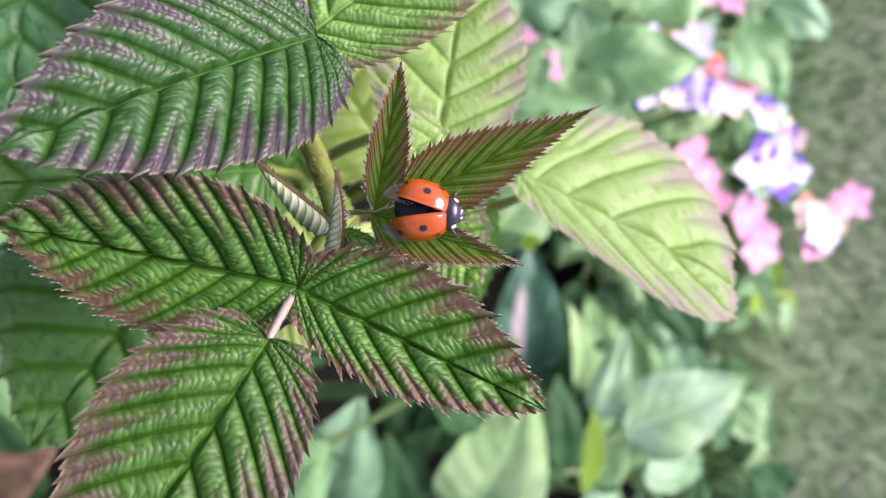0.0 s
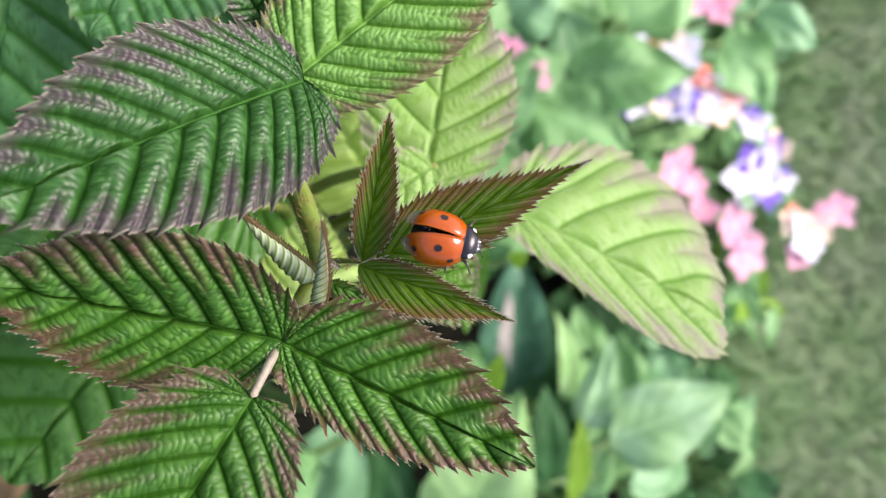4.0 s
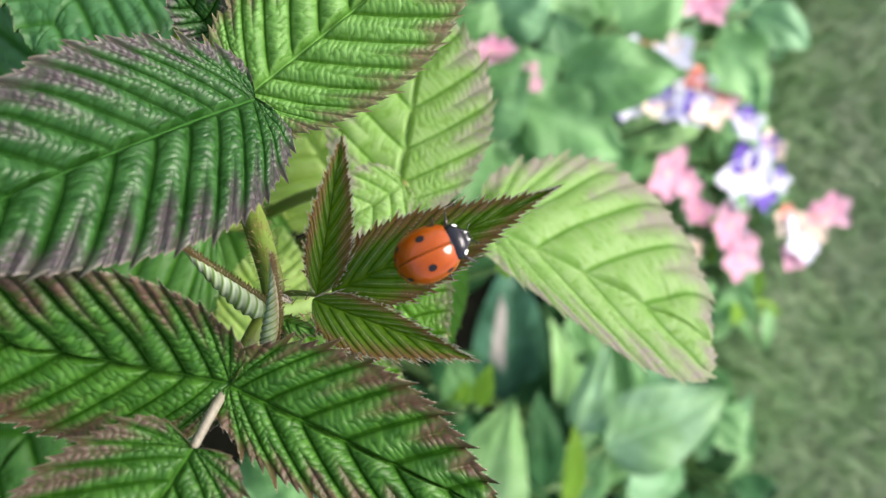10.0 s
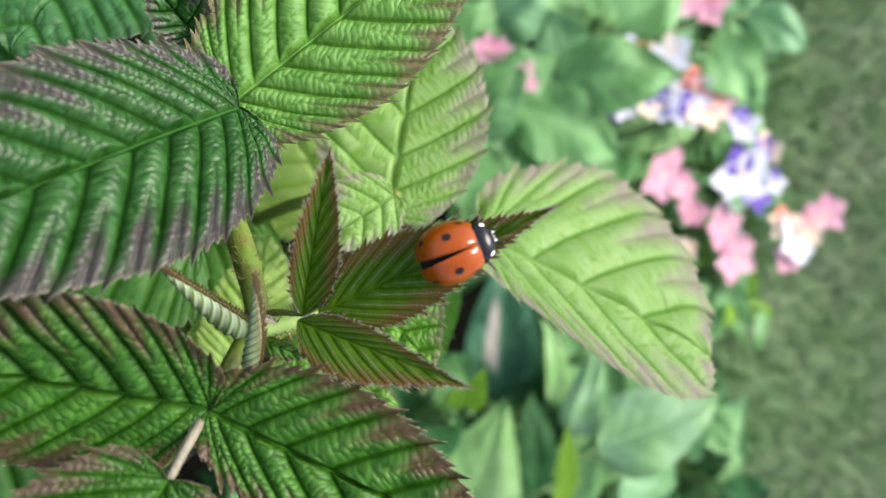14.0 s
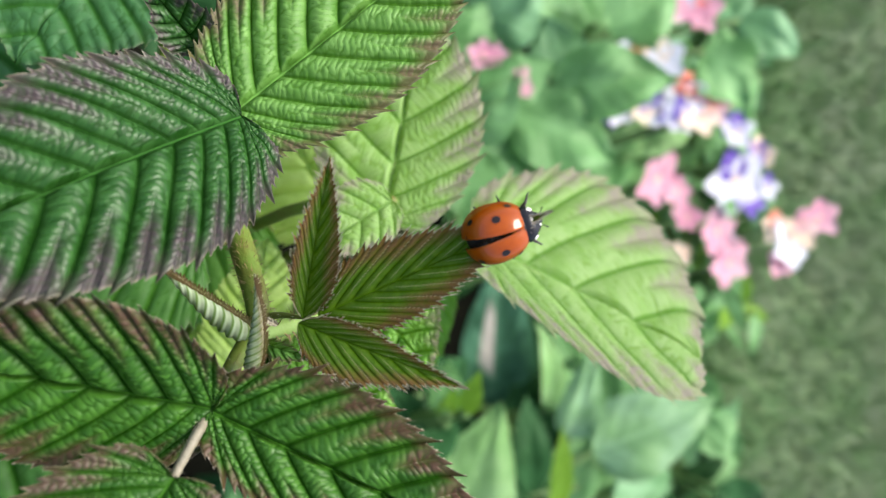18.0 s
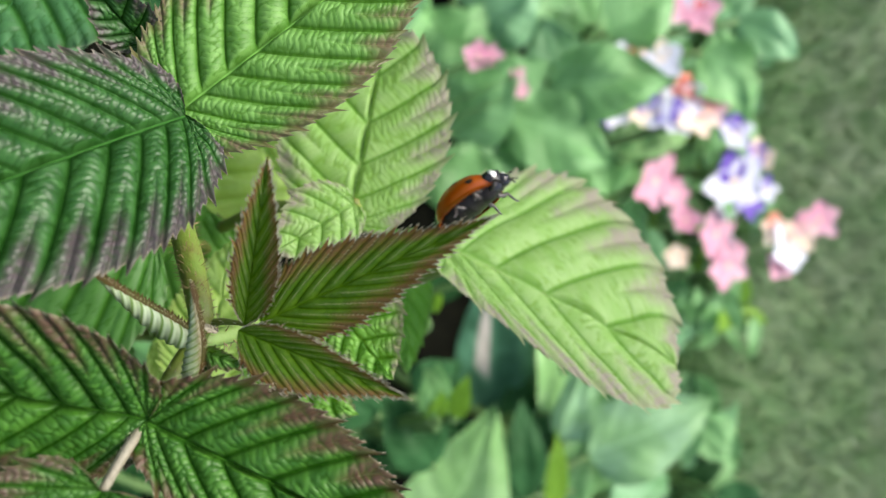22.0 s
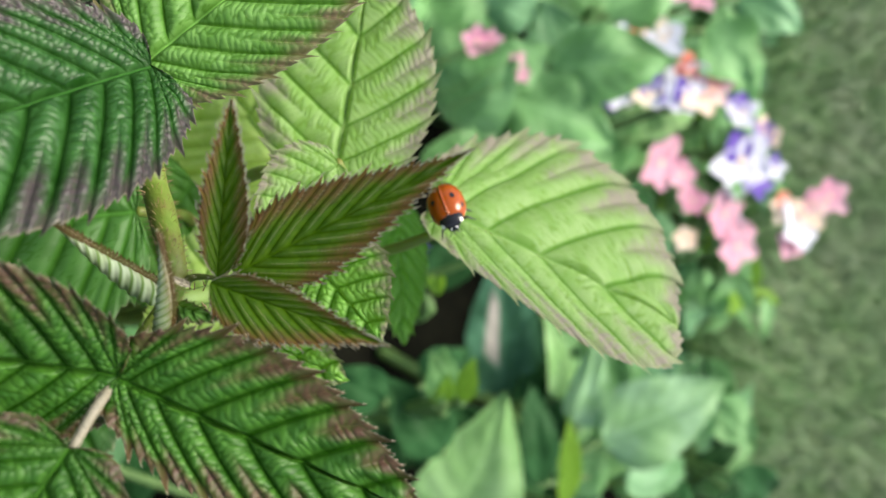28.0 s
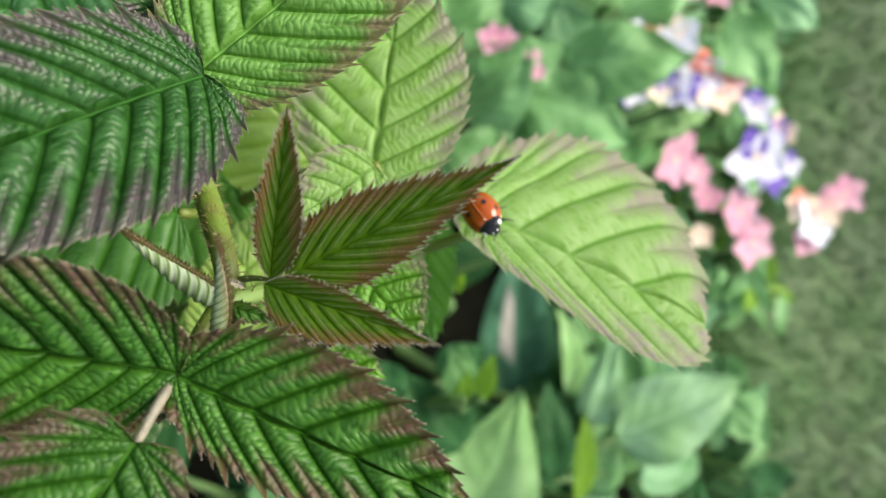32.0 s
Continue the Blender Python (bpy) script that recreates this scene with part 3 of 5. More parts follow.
big = [
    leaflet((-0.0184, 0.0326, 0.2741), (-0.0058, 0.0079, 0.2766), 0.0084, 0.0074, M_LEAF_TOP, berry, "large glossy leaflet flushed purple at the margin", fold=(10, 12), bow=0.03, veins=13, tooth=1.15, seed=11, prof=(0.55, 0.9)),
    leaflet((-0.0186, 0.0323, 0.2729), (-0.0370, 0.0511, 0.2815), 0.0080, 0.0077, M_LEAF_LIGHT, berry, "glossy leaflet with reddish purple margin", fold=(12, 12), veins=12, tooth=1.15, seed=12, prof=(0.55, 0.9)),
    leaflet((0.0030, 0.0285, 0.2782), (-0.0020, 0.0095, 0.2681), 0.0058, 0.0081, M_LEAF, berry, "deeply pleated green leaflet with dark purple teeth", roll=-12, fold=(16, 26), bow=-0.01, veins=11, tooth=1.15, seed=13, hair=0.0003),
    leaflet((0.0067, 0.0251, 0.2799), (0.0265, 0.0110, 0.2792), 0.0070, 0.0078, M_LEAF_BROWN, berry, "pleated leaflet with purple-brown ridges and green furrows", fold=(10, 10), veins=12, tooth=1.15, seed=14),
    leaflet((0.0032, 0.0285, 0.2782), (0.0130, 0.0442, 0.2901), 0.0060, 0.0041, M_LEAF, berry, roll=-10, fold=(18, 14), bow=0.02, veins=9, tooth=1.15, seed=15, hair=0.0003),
    leaflet((-0.0245, 0.0310, 0.2698), (-0.0276, 0.0260, 0.2722), 0.0022, 0.0026, M_LEAF_TOP, berry, "small curled purple leaflet", fold=(30, 30), veins=6, seed=16, cols=32, rows=12),
]
young = [
    leaflet((-0.0031, 0.0346, 0.2800), (-0.0146, 0.0336, 0.2851), 0.0014, 0.0022, M_YOUNG, berry, "narrow half-folded young leaflet, bronze and green", fold=(30, 30), veins=12, seed=21, hair=0.00055, pleat=0.25, lobe=0.0, prof=(0.75, 1.35), pads=0.05, cell=0.0003, cols=28, rows=14, tooth=1.6),
    leaflet((-0.0033, 0.0352, 0.2812), (-0.0110, 0.0448, 0.2956), 0.0029, 0.0028, M_YOUNG, berry, "bronze-green young leaflet folded along its midrib", fold=(14, 10), veins=13, seed=22, hair=0.0006, pleat=0.25, lobe=0.02, prof=(0.8, 1.9), bow=-0.03, pads=0.05, cell=0.0003, cols=36, rows=14, tooth=1.6),
    leaflet((-0.0028, 0.0338, 0.2807), (0.0014, 0.0411, 0.2912), 0.0015, 0.0027, M_YOUNG, berry, fold=(25, 30), veins=12, seed=23, hair=0.00055, pleat=0.25, lobe=0.0, prof=(0.75, 1.75), pads=0.05, cell=0.0003, cols=28, rows=14, tooth=1.6),
]


def folded_bud(base, tip, wide, crest, label, seed, veins=11, thick=0.8, bow=0.0, teeth=0.00028, shut=0.0):
    """A leaflet still folded shut: a pleated silvery spindle with a bronze saw edge along its crest."""
    o, length, ex = Vector(base), (Vector(tip) - Vector(base)).length, (Vector(tip) - Vector(base)).normalized()
    up = (Vector(crest) - ex * Vector(crest).dot(ex)).normalized()
    side = ex.cross(up)
    rnd = random.Random(seed)
    ns, nw = veins * 9, 32
    verts, uvs, nets, line = [], [], [], []
    for i in range(ns + 1):
        t = i / ns
        full = wide * (t + 0.004) ** 0.28 * (1.0 - t) ** 1.35 / 0.50 + 0.00008
        c = o + ex * (length * t) + up * (bow * 4 * t * (1 - t) * length)
        line.append(c + up * full * 0.93)
        for j in range(nw):
            w = 2 * math.pi * j / nw
            down = abs((w + math.pi) % (2 * math.pi) - math.pi) / math.pi
            ph = t * veins + 2.4 * down
            r = full * (0.80 + 0.22 * abs(math.sin(math.pi * ph)) ** 0.8 * min(1, 3 * down))
            verts.append(c + up * (r * math.cos(w)) + side * (r * thick * math.sin(w)))
            uvs.append((ph + 0.5, 0.5 + 0.5 * min(1.0, 1 - 0.9 * down + shut * t)))
            nets.append((1.0, 0.5))
    me = mesh_from("folded_leaflet", verts, grid_faces(ns + 1, nw, True) + [tuple(range(nw))[::-1]], M_CURL, uvs, extra=nets)
    ob = part("folded_leaflet", me, berry, label)
    tv, tf = [], []
    n = veins * 3
    for k in range(2, n):
        i0, i1 = int(k * ns / (n + 1)), int((k + 1) * ns / (n + 1))
        a, b = line[i0], line[i1]
        g = 0.12 * wide
        h = teeth * rnd.uniform(0.6, 1.3)
        for sd in (-1, 1):
            q = len(tv)
            lean = side * (sd * wide * thick * 0.3)
            tv += [a + lean, b + lean, a + lean - up * wide * 0.25, b + lean - up * wide * 0.25, b + up * h + ex * h * 0.5 + lean * 0.7 + side * g * 0.2]
            tf += [(q, q + 1, q + 3, q + 2), (q, q + 4, q + 1)]
    edge = part("toothed_edge", mesh_from("toothed_edge", tv, tf, M_BRONZE, smooth=False), ob, "bronze saw edge")
    bristles("hairs", line, [0.00005] * len(line), 130, 0.0003, M_HAIR, ob, seed)
    return edge


folded_bud((-0.0016, 0.0326, 0.2754), (-0.0073, 0.0247, 0.2777), 0.00100, (-0.75, 0.3, 0.62), "pale unopened leaflet, silvery and tightly pleated", 25, veins=11, bow=-0.02)
folded_bud((0.0008, 0.0312, 0.2786), (-0.0064, 0.0303, 0.2808), 0.00066, (0.0, 0.75, 0.65), "slender upright leaflet folded shut, silvery below", 26, veins=14, bow=0.05, teeth=0.00026, shut=0.5)
leaflet((-0.0013, 0.0325, 0.2784), (-0.0004, 0.0341, 0.2820), 0.0007, 0.0009, M_LEAF_LIGHT, berry, "tiny green leaflet just unfolding", fold=(35, 35), veins=6, seed=27, pleat=0.7, tooth=1.9, lobe=0.0, prof=(0.6, 1.0), bow=0.08, cols=20, rows=12, pads=0.05, cell=0.0003)
leaflet((-0.0011, 0.0322, 0.2784), (0.0006, 0.0324, 0.2796), 0.0005, 0.0005, M_LEAF, berry, fold=(35, 35), veins=5, seed=28, pleat=0.7, tooth=1.9, lobe=0.0, prof=(0.6, 1.0), cols=20, rows=12, pads=0.05, cell=0.0003)
leaflet((-0.0026, 0.0332, 0.2788), (-0.0034, 0.0316, 0.2792), 0.0003, 0.0003, M_PETIOLE, berry, "whitish stipule at the node", fold=(30, 30), veins=4, seed=29, pleat=0.2, tooth=0.2, lobe=0.0, prof=(0.6, 0.9), cols=12, rows=8)
PALE = dict(pleat=0.19, pads=0.17, cell=0.0006, tooth=0.75)
pale = [
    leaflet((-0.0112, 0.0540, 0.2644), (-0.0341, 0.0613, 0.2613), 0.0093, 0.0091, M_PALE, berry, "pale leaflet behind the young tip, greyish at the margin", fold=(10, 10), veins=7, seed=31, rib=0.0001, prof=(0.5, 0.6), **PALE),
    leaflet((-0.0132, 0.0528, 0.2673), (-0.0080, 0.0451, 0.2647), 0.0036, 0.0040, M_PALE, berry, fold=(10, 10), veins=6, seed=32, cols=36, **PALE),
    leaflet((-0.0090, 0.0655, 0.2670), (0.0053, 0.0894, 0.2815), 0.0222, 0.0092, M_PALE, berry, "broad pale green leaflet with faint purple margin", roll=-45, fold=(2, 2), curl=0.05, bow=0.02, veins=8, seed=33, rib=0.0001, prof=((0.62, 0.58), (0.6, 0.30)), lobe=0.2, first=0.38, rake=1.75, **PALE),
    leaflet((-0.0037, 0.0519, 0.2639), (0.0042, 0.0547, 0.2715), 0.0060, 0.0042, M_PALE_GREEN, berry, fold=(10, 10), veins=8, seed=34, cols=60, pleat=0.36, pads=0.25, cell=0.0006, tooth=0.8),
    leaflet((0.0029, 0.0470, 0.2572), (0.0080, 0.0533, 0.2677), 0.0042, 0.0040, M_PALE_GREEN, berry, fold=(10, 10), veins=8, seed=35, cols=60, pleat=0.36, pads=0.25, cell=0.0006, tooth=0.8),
]
OLD = dict(veins=10, pleat=0.25, pads=0.1, cell=0.001, cols=32, rows=12)
old = [
    leaflet((-0.0091, 0.0384, 0.2526), (-0.0065, 0.0110, 0.2400), 0.0130, 0.0120, M_GROVE, berry, "fresh green leaflet deeper in the shoot", fold=(6, 6), seed=41, **OLD),
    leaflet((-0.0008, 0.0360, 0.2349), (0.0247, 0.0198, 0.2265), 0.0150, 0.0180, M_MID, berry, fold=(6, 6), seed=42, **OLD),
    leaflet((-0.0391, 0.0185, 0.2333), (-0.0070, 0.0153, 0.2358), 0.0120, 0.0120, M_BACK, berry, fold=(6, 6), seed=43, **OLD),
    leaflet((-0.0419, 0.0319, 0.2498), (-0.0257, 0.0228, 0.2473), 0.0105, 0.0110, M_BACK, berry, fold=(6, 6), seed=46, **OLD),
    leaflet((-0.0125, 0.0587, 0.2487), (-0.0322, 0.0518, 0.2377), 0.0125, 0.0130, M_MELLOW, berry, "yellowish pale leaflet deep behind the tip", fold=(6, 6), seed=44, **OLD),
    leaflet((0.0013, 0.0448, 0.2383), (0.0087, 0.0574, 0.2516), 0.0085, 0.0090, M_MELLOW, berry, fold=(6, 6), seed=47, **OLD),
    leaflet((0.0072, 0.0432, 0.2538), (-0.0093, 0.0472, 0.2517), 0.0055, 0.0060, M_MELLOW, berry, fold=(6, 6), seed=48, **OLD),
    leaflet((-0.0110, 0.0762, 0.2460), (0.0083, 0.0736, 0.2504), 0.0038, 0.0042, M_FRESH, berry, "mid-green leaflet hanging behind the pale ones", fold=(10, 10), seed=49, **OLD),
    leaflet((-0.0130, 0.0477, 0.2447), (-0.0001, 0.0393, 0.2363), 0.0100, 0.0110, M_FRESH, berry, fold=(6, 6), seed=45, **OLD),
]


def berry_stems():
    """The cane down to the soil, the petioles and their bristles."""
    def stalk(name, pts, radii, material, count, length, seed, bristle=M_BRISTLE):
        me, line, rad = tube(name, pts, radii, material, 12)
        ob = part(name, me, berry)
        if count:
            bristles("bristles", line, rad, count, length, bristle, ob, seed)
    node = Vector((-0.0012, 0.0338, 0.2735))
    foot = Vector((node.x + 0.012, node.y + 0.02, 0.0))
    k1, k2 = node + Vector((0.0, 0.016, -0.02)), node.lerp(foot, 0.5) + Vector((0.006, 0.014, 0))
    stalk("cane", [node, k1, k2, foot], [0.0006, 0.0011, 0.002, 0.0026], M_CANE, 260, 0.0012, 1)
    stalk("petiole", [node, (-0.0034, 0.0333, 0.2757), (-0.0079, 0.0338, 0.2722), (-0.0112, 0.0340, 0.2698), (-0.0187, 0.0325, 0.2722)], [0.0006, 0.0009, 0.00105, 0.001, 0.0006], M_STEM, 620, 0.0006, 2)
    stalk("petiole", [node, (0.0009, 0.0313, 0.2753), (0.0027, 0.0292, 0.2772)], [0.0008, 0.00066, 0.00045], M_STEM, 40, 0.0006, 3, M_HAIR)
    stalk("rachis", [(0.0026, 0.0295, 0.2770), (0.0047, 0.0271, 0.2786), (0.0071, 0.0254, 0.2790)], [0.0003, 0.00036, 0.0003], M_PETIOLE, 60, 0.0003, 4, M_HAIR)
    stalk("petiole", [node, (-0.0030, 0.0341, 0.2764), (-0.0030, 0.0352, 0.2794)], [0.00035, 0.0003, 0.0001], M_STEM, 40, 0.0004, 5, M_HAIR)
    for k, (p, q) in enumerate((((-0.0070, 0.0668, 0.2682), (-0.0032, 0.0616, 0.2537)), ((-0.0112, 0.0537, 0.2649), (-0.0124, 0.0486, 0.2533)), ((-0.0037, 0.0520, 0.2637), (-0.0002, 0.0533, 0.2494)), ((0.0029, 0.0471, 0.2570), (0.0021, 0.0483, 0.2478)),
                                ((-0.0092, 0.0386, 0.2523), (-0.0078, 0.0487, 0.2403)), ((-0.0008, 0.0361, 0.2346), (-0.0009, 0.0475, 0.2289)), ((-0.0393, 0.0186, 0.2330), (-0.0289, 0.0328, 0.2139)), ((-0.0125, 0.0589, 0.2484), (-0.0083, 0.0605, 0.2398)), ((-0.0124, 0.0484, 0.2449), (-0.0083, 0.0528, 0.2386)), ((-0.0133, 0.0530, 0.2671), (-0.0108, 0.0566, 0.2547)), ((-0.0420, 0.0320, 0.2495), (-0.0381, 0.0444, 0.2289)), ((0.0014, 0.0449, 0.2380), (0.0002, 0.0493, 0.2304)), ((-0.0110, 0.0763, 0.2457), (-0.0080, 0.0720, 0.2330)))):
        stalk("petiole", [p, q, Vector(q).lerp(k2, 0.55), k2.lerp(foot, 0.08 * k)], [0.0005, 0.0007, 0.0009, 0.001], M_STEM, 30, 0.0006, 10 + k)
    stalk("petiole", [(-0.0245, 0.0311, 0.2696), (-0.0230, 0.0330, 0.2676), (-0.0195, 0.0335, 0.2693)], [0.0003, 0.0004, 0.0005], M_PETIOLE, 0, 0, 30)


berry_stems()


# ---- ladybird ----
def dome(u, v, lx, ly, h, x0):
    """A point of the wing-case dome: u from back to front, v from the suture to the rim of one side."""
    x = -math.cos(math.pi * u)
    r = math.sqrt(max(0.0, 1 - abs(x) ** 2.4))
    return Vector((x0 + lx * x, ly * r * math.sin(v * math.pi / 2), h * r * math.cos(v * math.pi / 2) ** 0.85))


def ladybird():
    mm = 0.00078
    root = thing("ladybird", None, "glossy red seven-spotted ladybird with black head and white cheeks", "ladybird")
    LX, LY, HH, X0 = 3.1 * mm, 2.5 * mm, 2.5 * mm, -0.8 * mm

    def ellipsoid(name, c, r, material, parent, label="", seg=16, rings=10, cut=None, plates=0):
        verts = []
        for i in range(rings + 1):
            t = math.pi * i / rings
            for j in range(seg):
                w = 2 * math.pi * j / seg
                z = r[2] * math.sin(t) * math.sin(w)
                if cut is not None:
                    z = max(z, cut)
                step = 1 + 0.07 * ((i / rings * plates) % 1.0) if plates else 1
                verts.append((c[0] - r[0] * math.cos(t), c[1] + step * r[1] * math.sin(t) * math.cos(w), c[2] + z * step ** 2))
        return part(name, mesh_from(name, verts, grid_faces(rings + 1, seg, True), material), parent, label)

    ellipsoid("abdomen", (-0.9 * mm, 0, 0.55 * mm), (2.7 * mm, 2.1 * mm, 0.7 * mm), M_BELLY, root, seg=20, rings=35, plates=7)
    ellipsoid("thorax", (0.9 * mm, 0, 0.6 * mm), (1.3 * mm, 1.5 * mm, 0.8 * mm), M_BELLY, root)
    cases = []
    hinge = Vector((1.35 * mm, 0.45 * mm, 1.3 * mm))
    for sg in (1, -1):
        hg = Vector((hinge.x, hinge.y * sg, hinge.z))
        verts = []
        nu, nv = 22, 12
        for lift in (0.0, -0.10 * mm):
            for i in range(nu + 1):
                for j in range(nv + 1):
                    p = dome(0.02 + 0.96 * i / nu, j / nv, LX + lift, LY + lift, HH + lift, X0)
                    p.z += 0.25 * mm
                    p.y += 0.01 * mm
                    verts.append(Vector((p.x, p.y * sg, p.z)) - hg)
        n1 = (nu + 1) * (nv + 1)
        faces = grid_faces(nu + 1, nv + 1)
        faces += [tuple(n1 + k for k in f)[::-1] for f in grid_faces(nu + 1, nv + 1)]
        for i in range(nu):
            for j in (0, nv):
                a, b = i * (nv + 1) + j, (i + 1) * (nv + 1) + j
                faces.append((a, b, b + n1, a + n1) if j else (b, a, a + n1, b + n1))
        case = part("wing_case", mesh_from("wing_case", verts, faces, M_SHELL), root, "glossy orange-red wing case")
        case.location = hg
        for (cu, cv, ru, rv) in ((0.83, 0.0, 0.07, 0.2), (0.64, 0.72, 0.036, 0.07), (0.5, 0.36, 0.04, 0.09), (0.25, 0.55, 0.037, 0.095), (0.88, 0.36, 0.035, 0.16)):
            sv, seg, rings = [], 14, 4
            for k in range(rings + 1):
                for s in range(seg + 1 if cv == 0.0 else seg):
                    w = (math.pi * s / seg - math.pi / 2) if cv == 0.0 else 2 * math.pi * s / seg
                    p = dome(cu + ru * k / rings * math.sin(w), max(0.0, cv + rv * k / rings * math.cos(w)), LX + 0.025 * mm, LY + 0.025 * mm, HH + 0.025 * mm, X0)
                    p.z += 0.25 * mm
                    p.y += 0.01 * mm
                    sv.append(Vector((p.x, p.y * sg, p.z)) - hg)
            pale_spot = cu == 0.88
            part("pale_spot" if pale_spot else "spot", mesh_from("spot", sv, grid_faces(rings + 1, seg + 1 if cv == 0.0 else seg, cv != 0.0), M_PATCH if pale_spot else M_SPOT), case)
        cases.append(case)
    pron = ellipsoid("pronotum", (1.8 * mm, 0, 0.98 * mm), (1.15 * mm, 1.66 * mm, 0.98 * mm), M_BLACK, root, seg=24, rings=14)
    for sg in (1, -1):
        ellipsoid("cheek_patch", (2.12 * mm, 1.12 * mm * sg, 1.04 * mm), (0.52 * mm, 0.4 * mm, 0.5 * mm), M_PATCH, pron, "white corner patch", 12, 8)
    for sg in (1, -1):
        ellipsoid("side_patch", (0.95 * mm, 1.28 * mm * sg, 0.72 * mm), (0.3 * mm, 0.26 * mm, 0.3 * mm), M_PATCH, root, "white patch on the flank", 10, 8)
    head = ellipsoid("head", (2.72 * mm, 0, 0.62 * mm), (0.6 * mm, 0.82 * mm, 0.56 * mm), M_BLACK, root)
    for sg in (1, -1):
        me, _, _ = tube("palp", [(3.1 * mm, 0.22 * mm * sg, 0.4 * mm), (3.35 * mm, 0.32 * mm * sg, 0.18 * mm), (3.42 * mm, 0.34 * mm * sg, -0.05 * mm)], [0.07 * mm, 0.06 * mm, 0.09 * mm], M_LEG, 6)
        part("palp", me, head)
    for sg in (1, -1):
        ellipsoid("eye", (2.82 * mm, 0.6 * mm * sg, 0.76 * mm), (0.26 * mm, 0.2 * mm, 0.24 * mm), M_BLACK, head, "", 10, 6)
        ellipsoid("brow_spot", (3.02 * mm, 0.34 * mm * sg, 0.95 * mm), (0.16 * mm, 0.14 * mm, 0.12 * mm), M_PATCH, head, "small white spot", 10, 6)
        me, _, _ = tube("antenna", [(3.15 * mm, 0.45 * mm * sg, 0.6 * mm), (3.5 * mm, 0.72 * mm * sg, 0.5 * mm), (3.7 * mm, 0.95 * mm * sg, 0.4 * mm)], [0.05 * mm, 0.045 * mm, 0.09 * mm], M_BLACK, 6)
        part("antenna", me, head)
    legs = []
    for sg in (1, -1):
        for k, (lx, ang) in enumerate(((1.5, 35), (0.4, 0), (-0.8, -35))):
            c, s = math.cos(radians(ang)), math.sin(radians(ang))
            pts = [(0.85 * s * d * mm, 0.82 * sg * c * d * mm, z * mm) for d, z in ((0.0, -0.25), (0.9, -0.35), (1.55, -0.2), (2.05, -0.75), (2.3, -1.0), (2.65, -1.05))]
            me, _, _ = tube("leg", pts, [0.2 * mm, 0.21 * mm, 0.14 * mm, 0.1 * mm, 0.07 * mm, 0.06 * mm], M_LEG, 8)
            leg = part("leg", me, root)
            leg.location = (lx * mm, sg * 0.9 * mm, 0.45 * mm)
            legs.append(leg)
    wings = []
    for sg in (1, -1):
        verts, nu, nv = [], 14, 6
        for i in range(nu + 1):
            u = i / nu
            wdt = 1.25 * mm * math.sin(math.pi * min(1, 0.06 + 0.94 * u) ** 1.5) ** 0.6
            for j in range(nv + 1):
                w = j / nv
                verts.append((-6.6 * mm * u, sg * (w - 0.25) * wdt * 1.6, 0.12 * mm * math.sin(u * 9 + w * 4)))
        wing = part("hind_wing", mesh_from("hind_wing", verts, grid_faces(nu + 1, nv + 1), M_WING), root, "smoky transparent hind wing")
        wing.location = (0.9 * mm, sg * 0.6 * mm, 1.35 * mm)
        for r in range(3):
            me, _, _ = tube("wing_vein", [(0, 0, 0.03 * mm), (-2.5 * mm, sg * (0.1 + 0.3 * r) * mm, 0.1 * mm), (-5.2 * mm, sg * (0.55 * r - 0.1) * mm, 0.1 * mm)], [0.07 * mm, 0.05 * mm, 0.03 * mm], M_BLACK, 5)
            part("wing_vein", me, wing)
        wings.append(wing)
    return root, cases, wings, legs


bug, CASES, WINGS, LEGS = ladybird()

# ---- bed plants behind ----
M = {"m": M_BROAD, "d": M_BROAD_DARK_SHADE, "t": M_BROAD_TEAL, "l": M_BROAD_LIME, "p": M_BROAD_PALE, "s": M_BROAD_STREAK, "f": M_BROAD_SOFT, "b": M_BROAD_MINT}


def bed_plant(label, leaves, foot, group="leafy plants in the bed"):
    """A leafy garden plant: one stem, petioles, ovate leaves."""
    root = thing("garden_plant", None, label, "plant", group)
    foot = Vector(foot)
    top = sum((Vector(l[0]) for l in leaves), Vector()) / len(leaves)
    crown = Vector((top.x * 0.7 + foot.x * 0.3, top.y * 0.7 + foot.y * 0.3, top.z * 0.75))
    me, _, _ = tube("stem", [foot, foot.lerp(crown, 0.5) + Vector((0.004, 0, 0)), crown], [0.004, 0.0035, 0.0025], M_BG_STEM, 8)
    part("stem", me, root)
    for base, tip, half, kind, roll in leaves:
        b = Vector(base)
        me, _, _ = tube("petiole", [crown, crown.lerp(b, 0.5) + Vector((0, 0, 0.004)), b], [0.002, 0.0018, 0.0015], M_BG_STEM, 6)
        part("petiole", me, root)
        broad_leaf(base, tip, half, half, M[kind], root, roll, peak=0.5 if kind in "pb" else 0.62, sharp=0.95 if kind in "pb" else 0.9)
    return root


bed_plant("broad-leaved plant with pale green pointed leaves", [
    ((0.1229, 0.2279, 0.0773), (0.0566, 0.2353, 0.1117), 0.0255, "p", 10),
    ((0.0946, 0.3151, 0.0991), (0.0660, 0.3653, 0.1418), 0.0225, "b", -8),
    ((0.1158, 0.2770, 0.1056), (0.0714, 0.2715, 0.1142), 0.0062, "l", 20),
    ((0.0892, 0.3106, 0.0885), (0.0391, 0.3132, 0.1028), 0.0110, "b", -10),
    ((0.1164, 0.3235, 0.0878), (0.0687, 0.3411, 0.1006), 0.0140, "p", 5),
], (0.13, 0.22, 0.0))
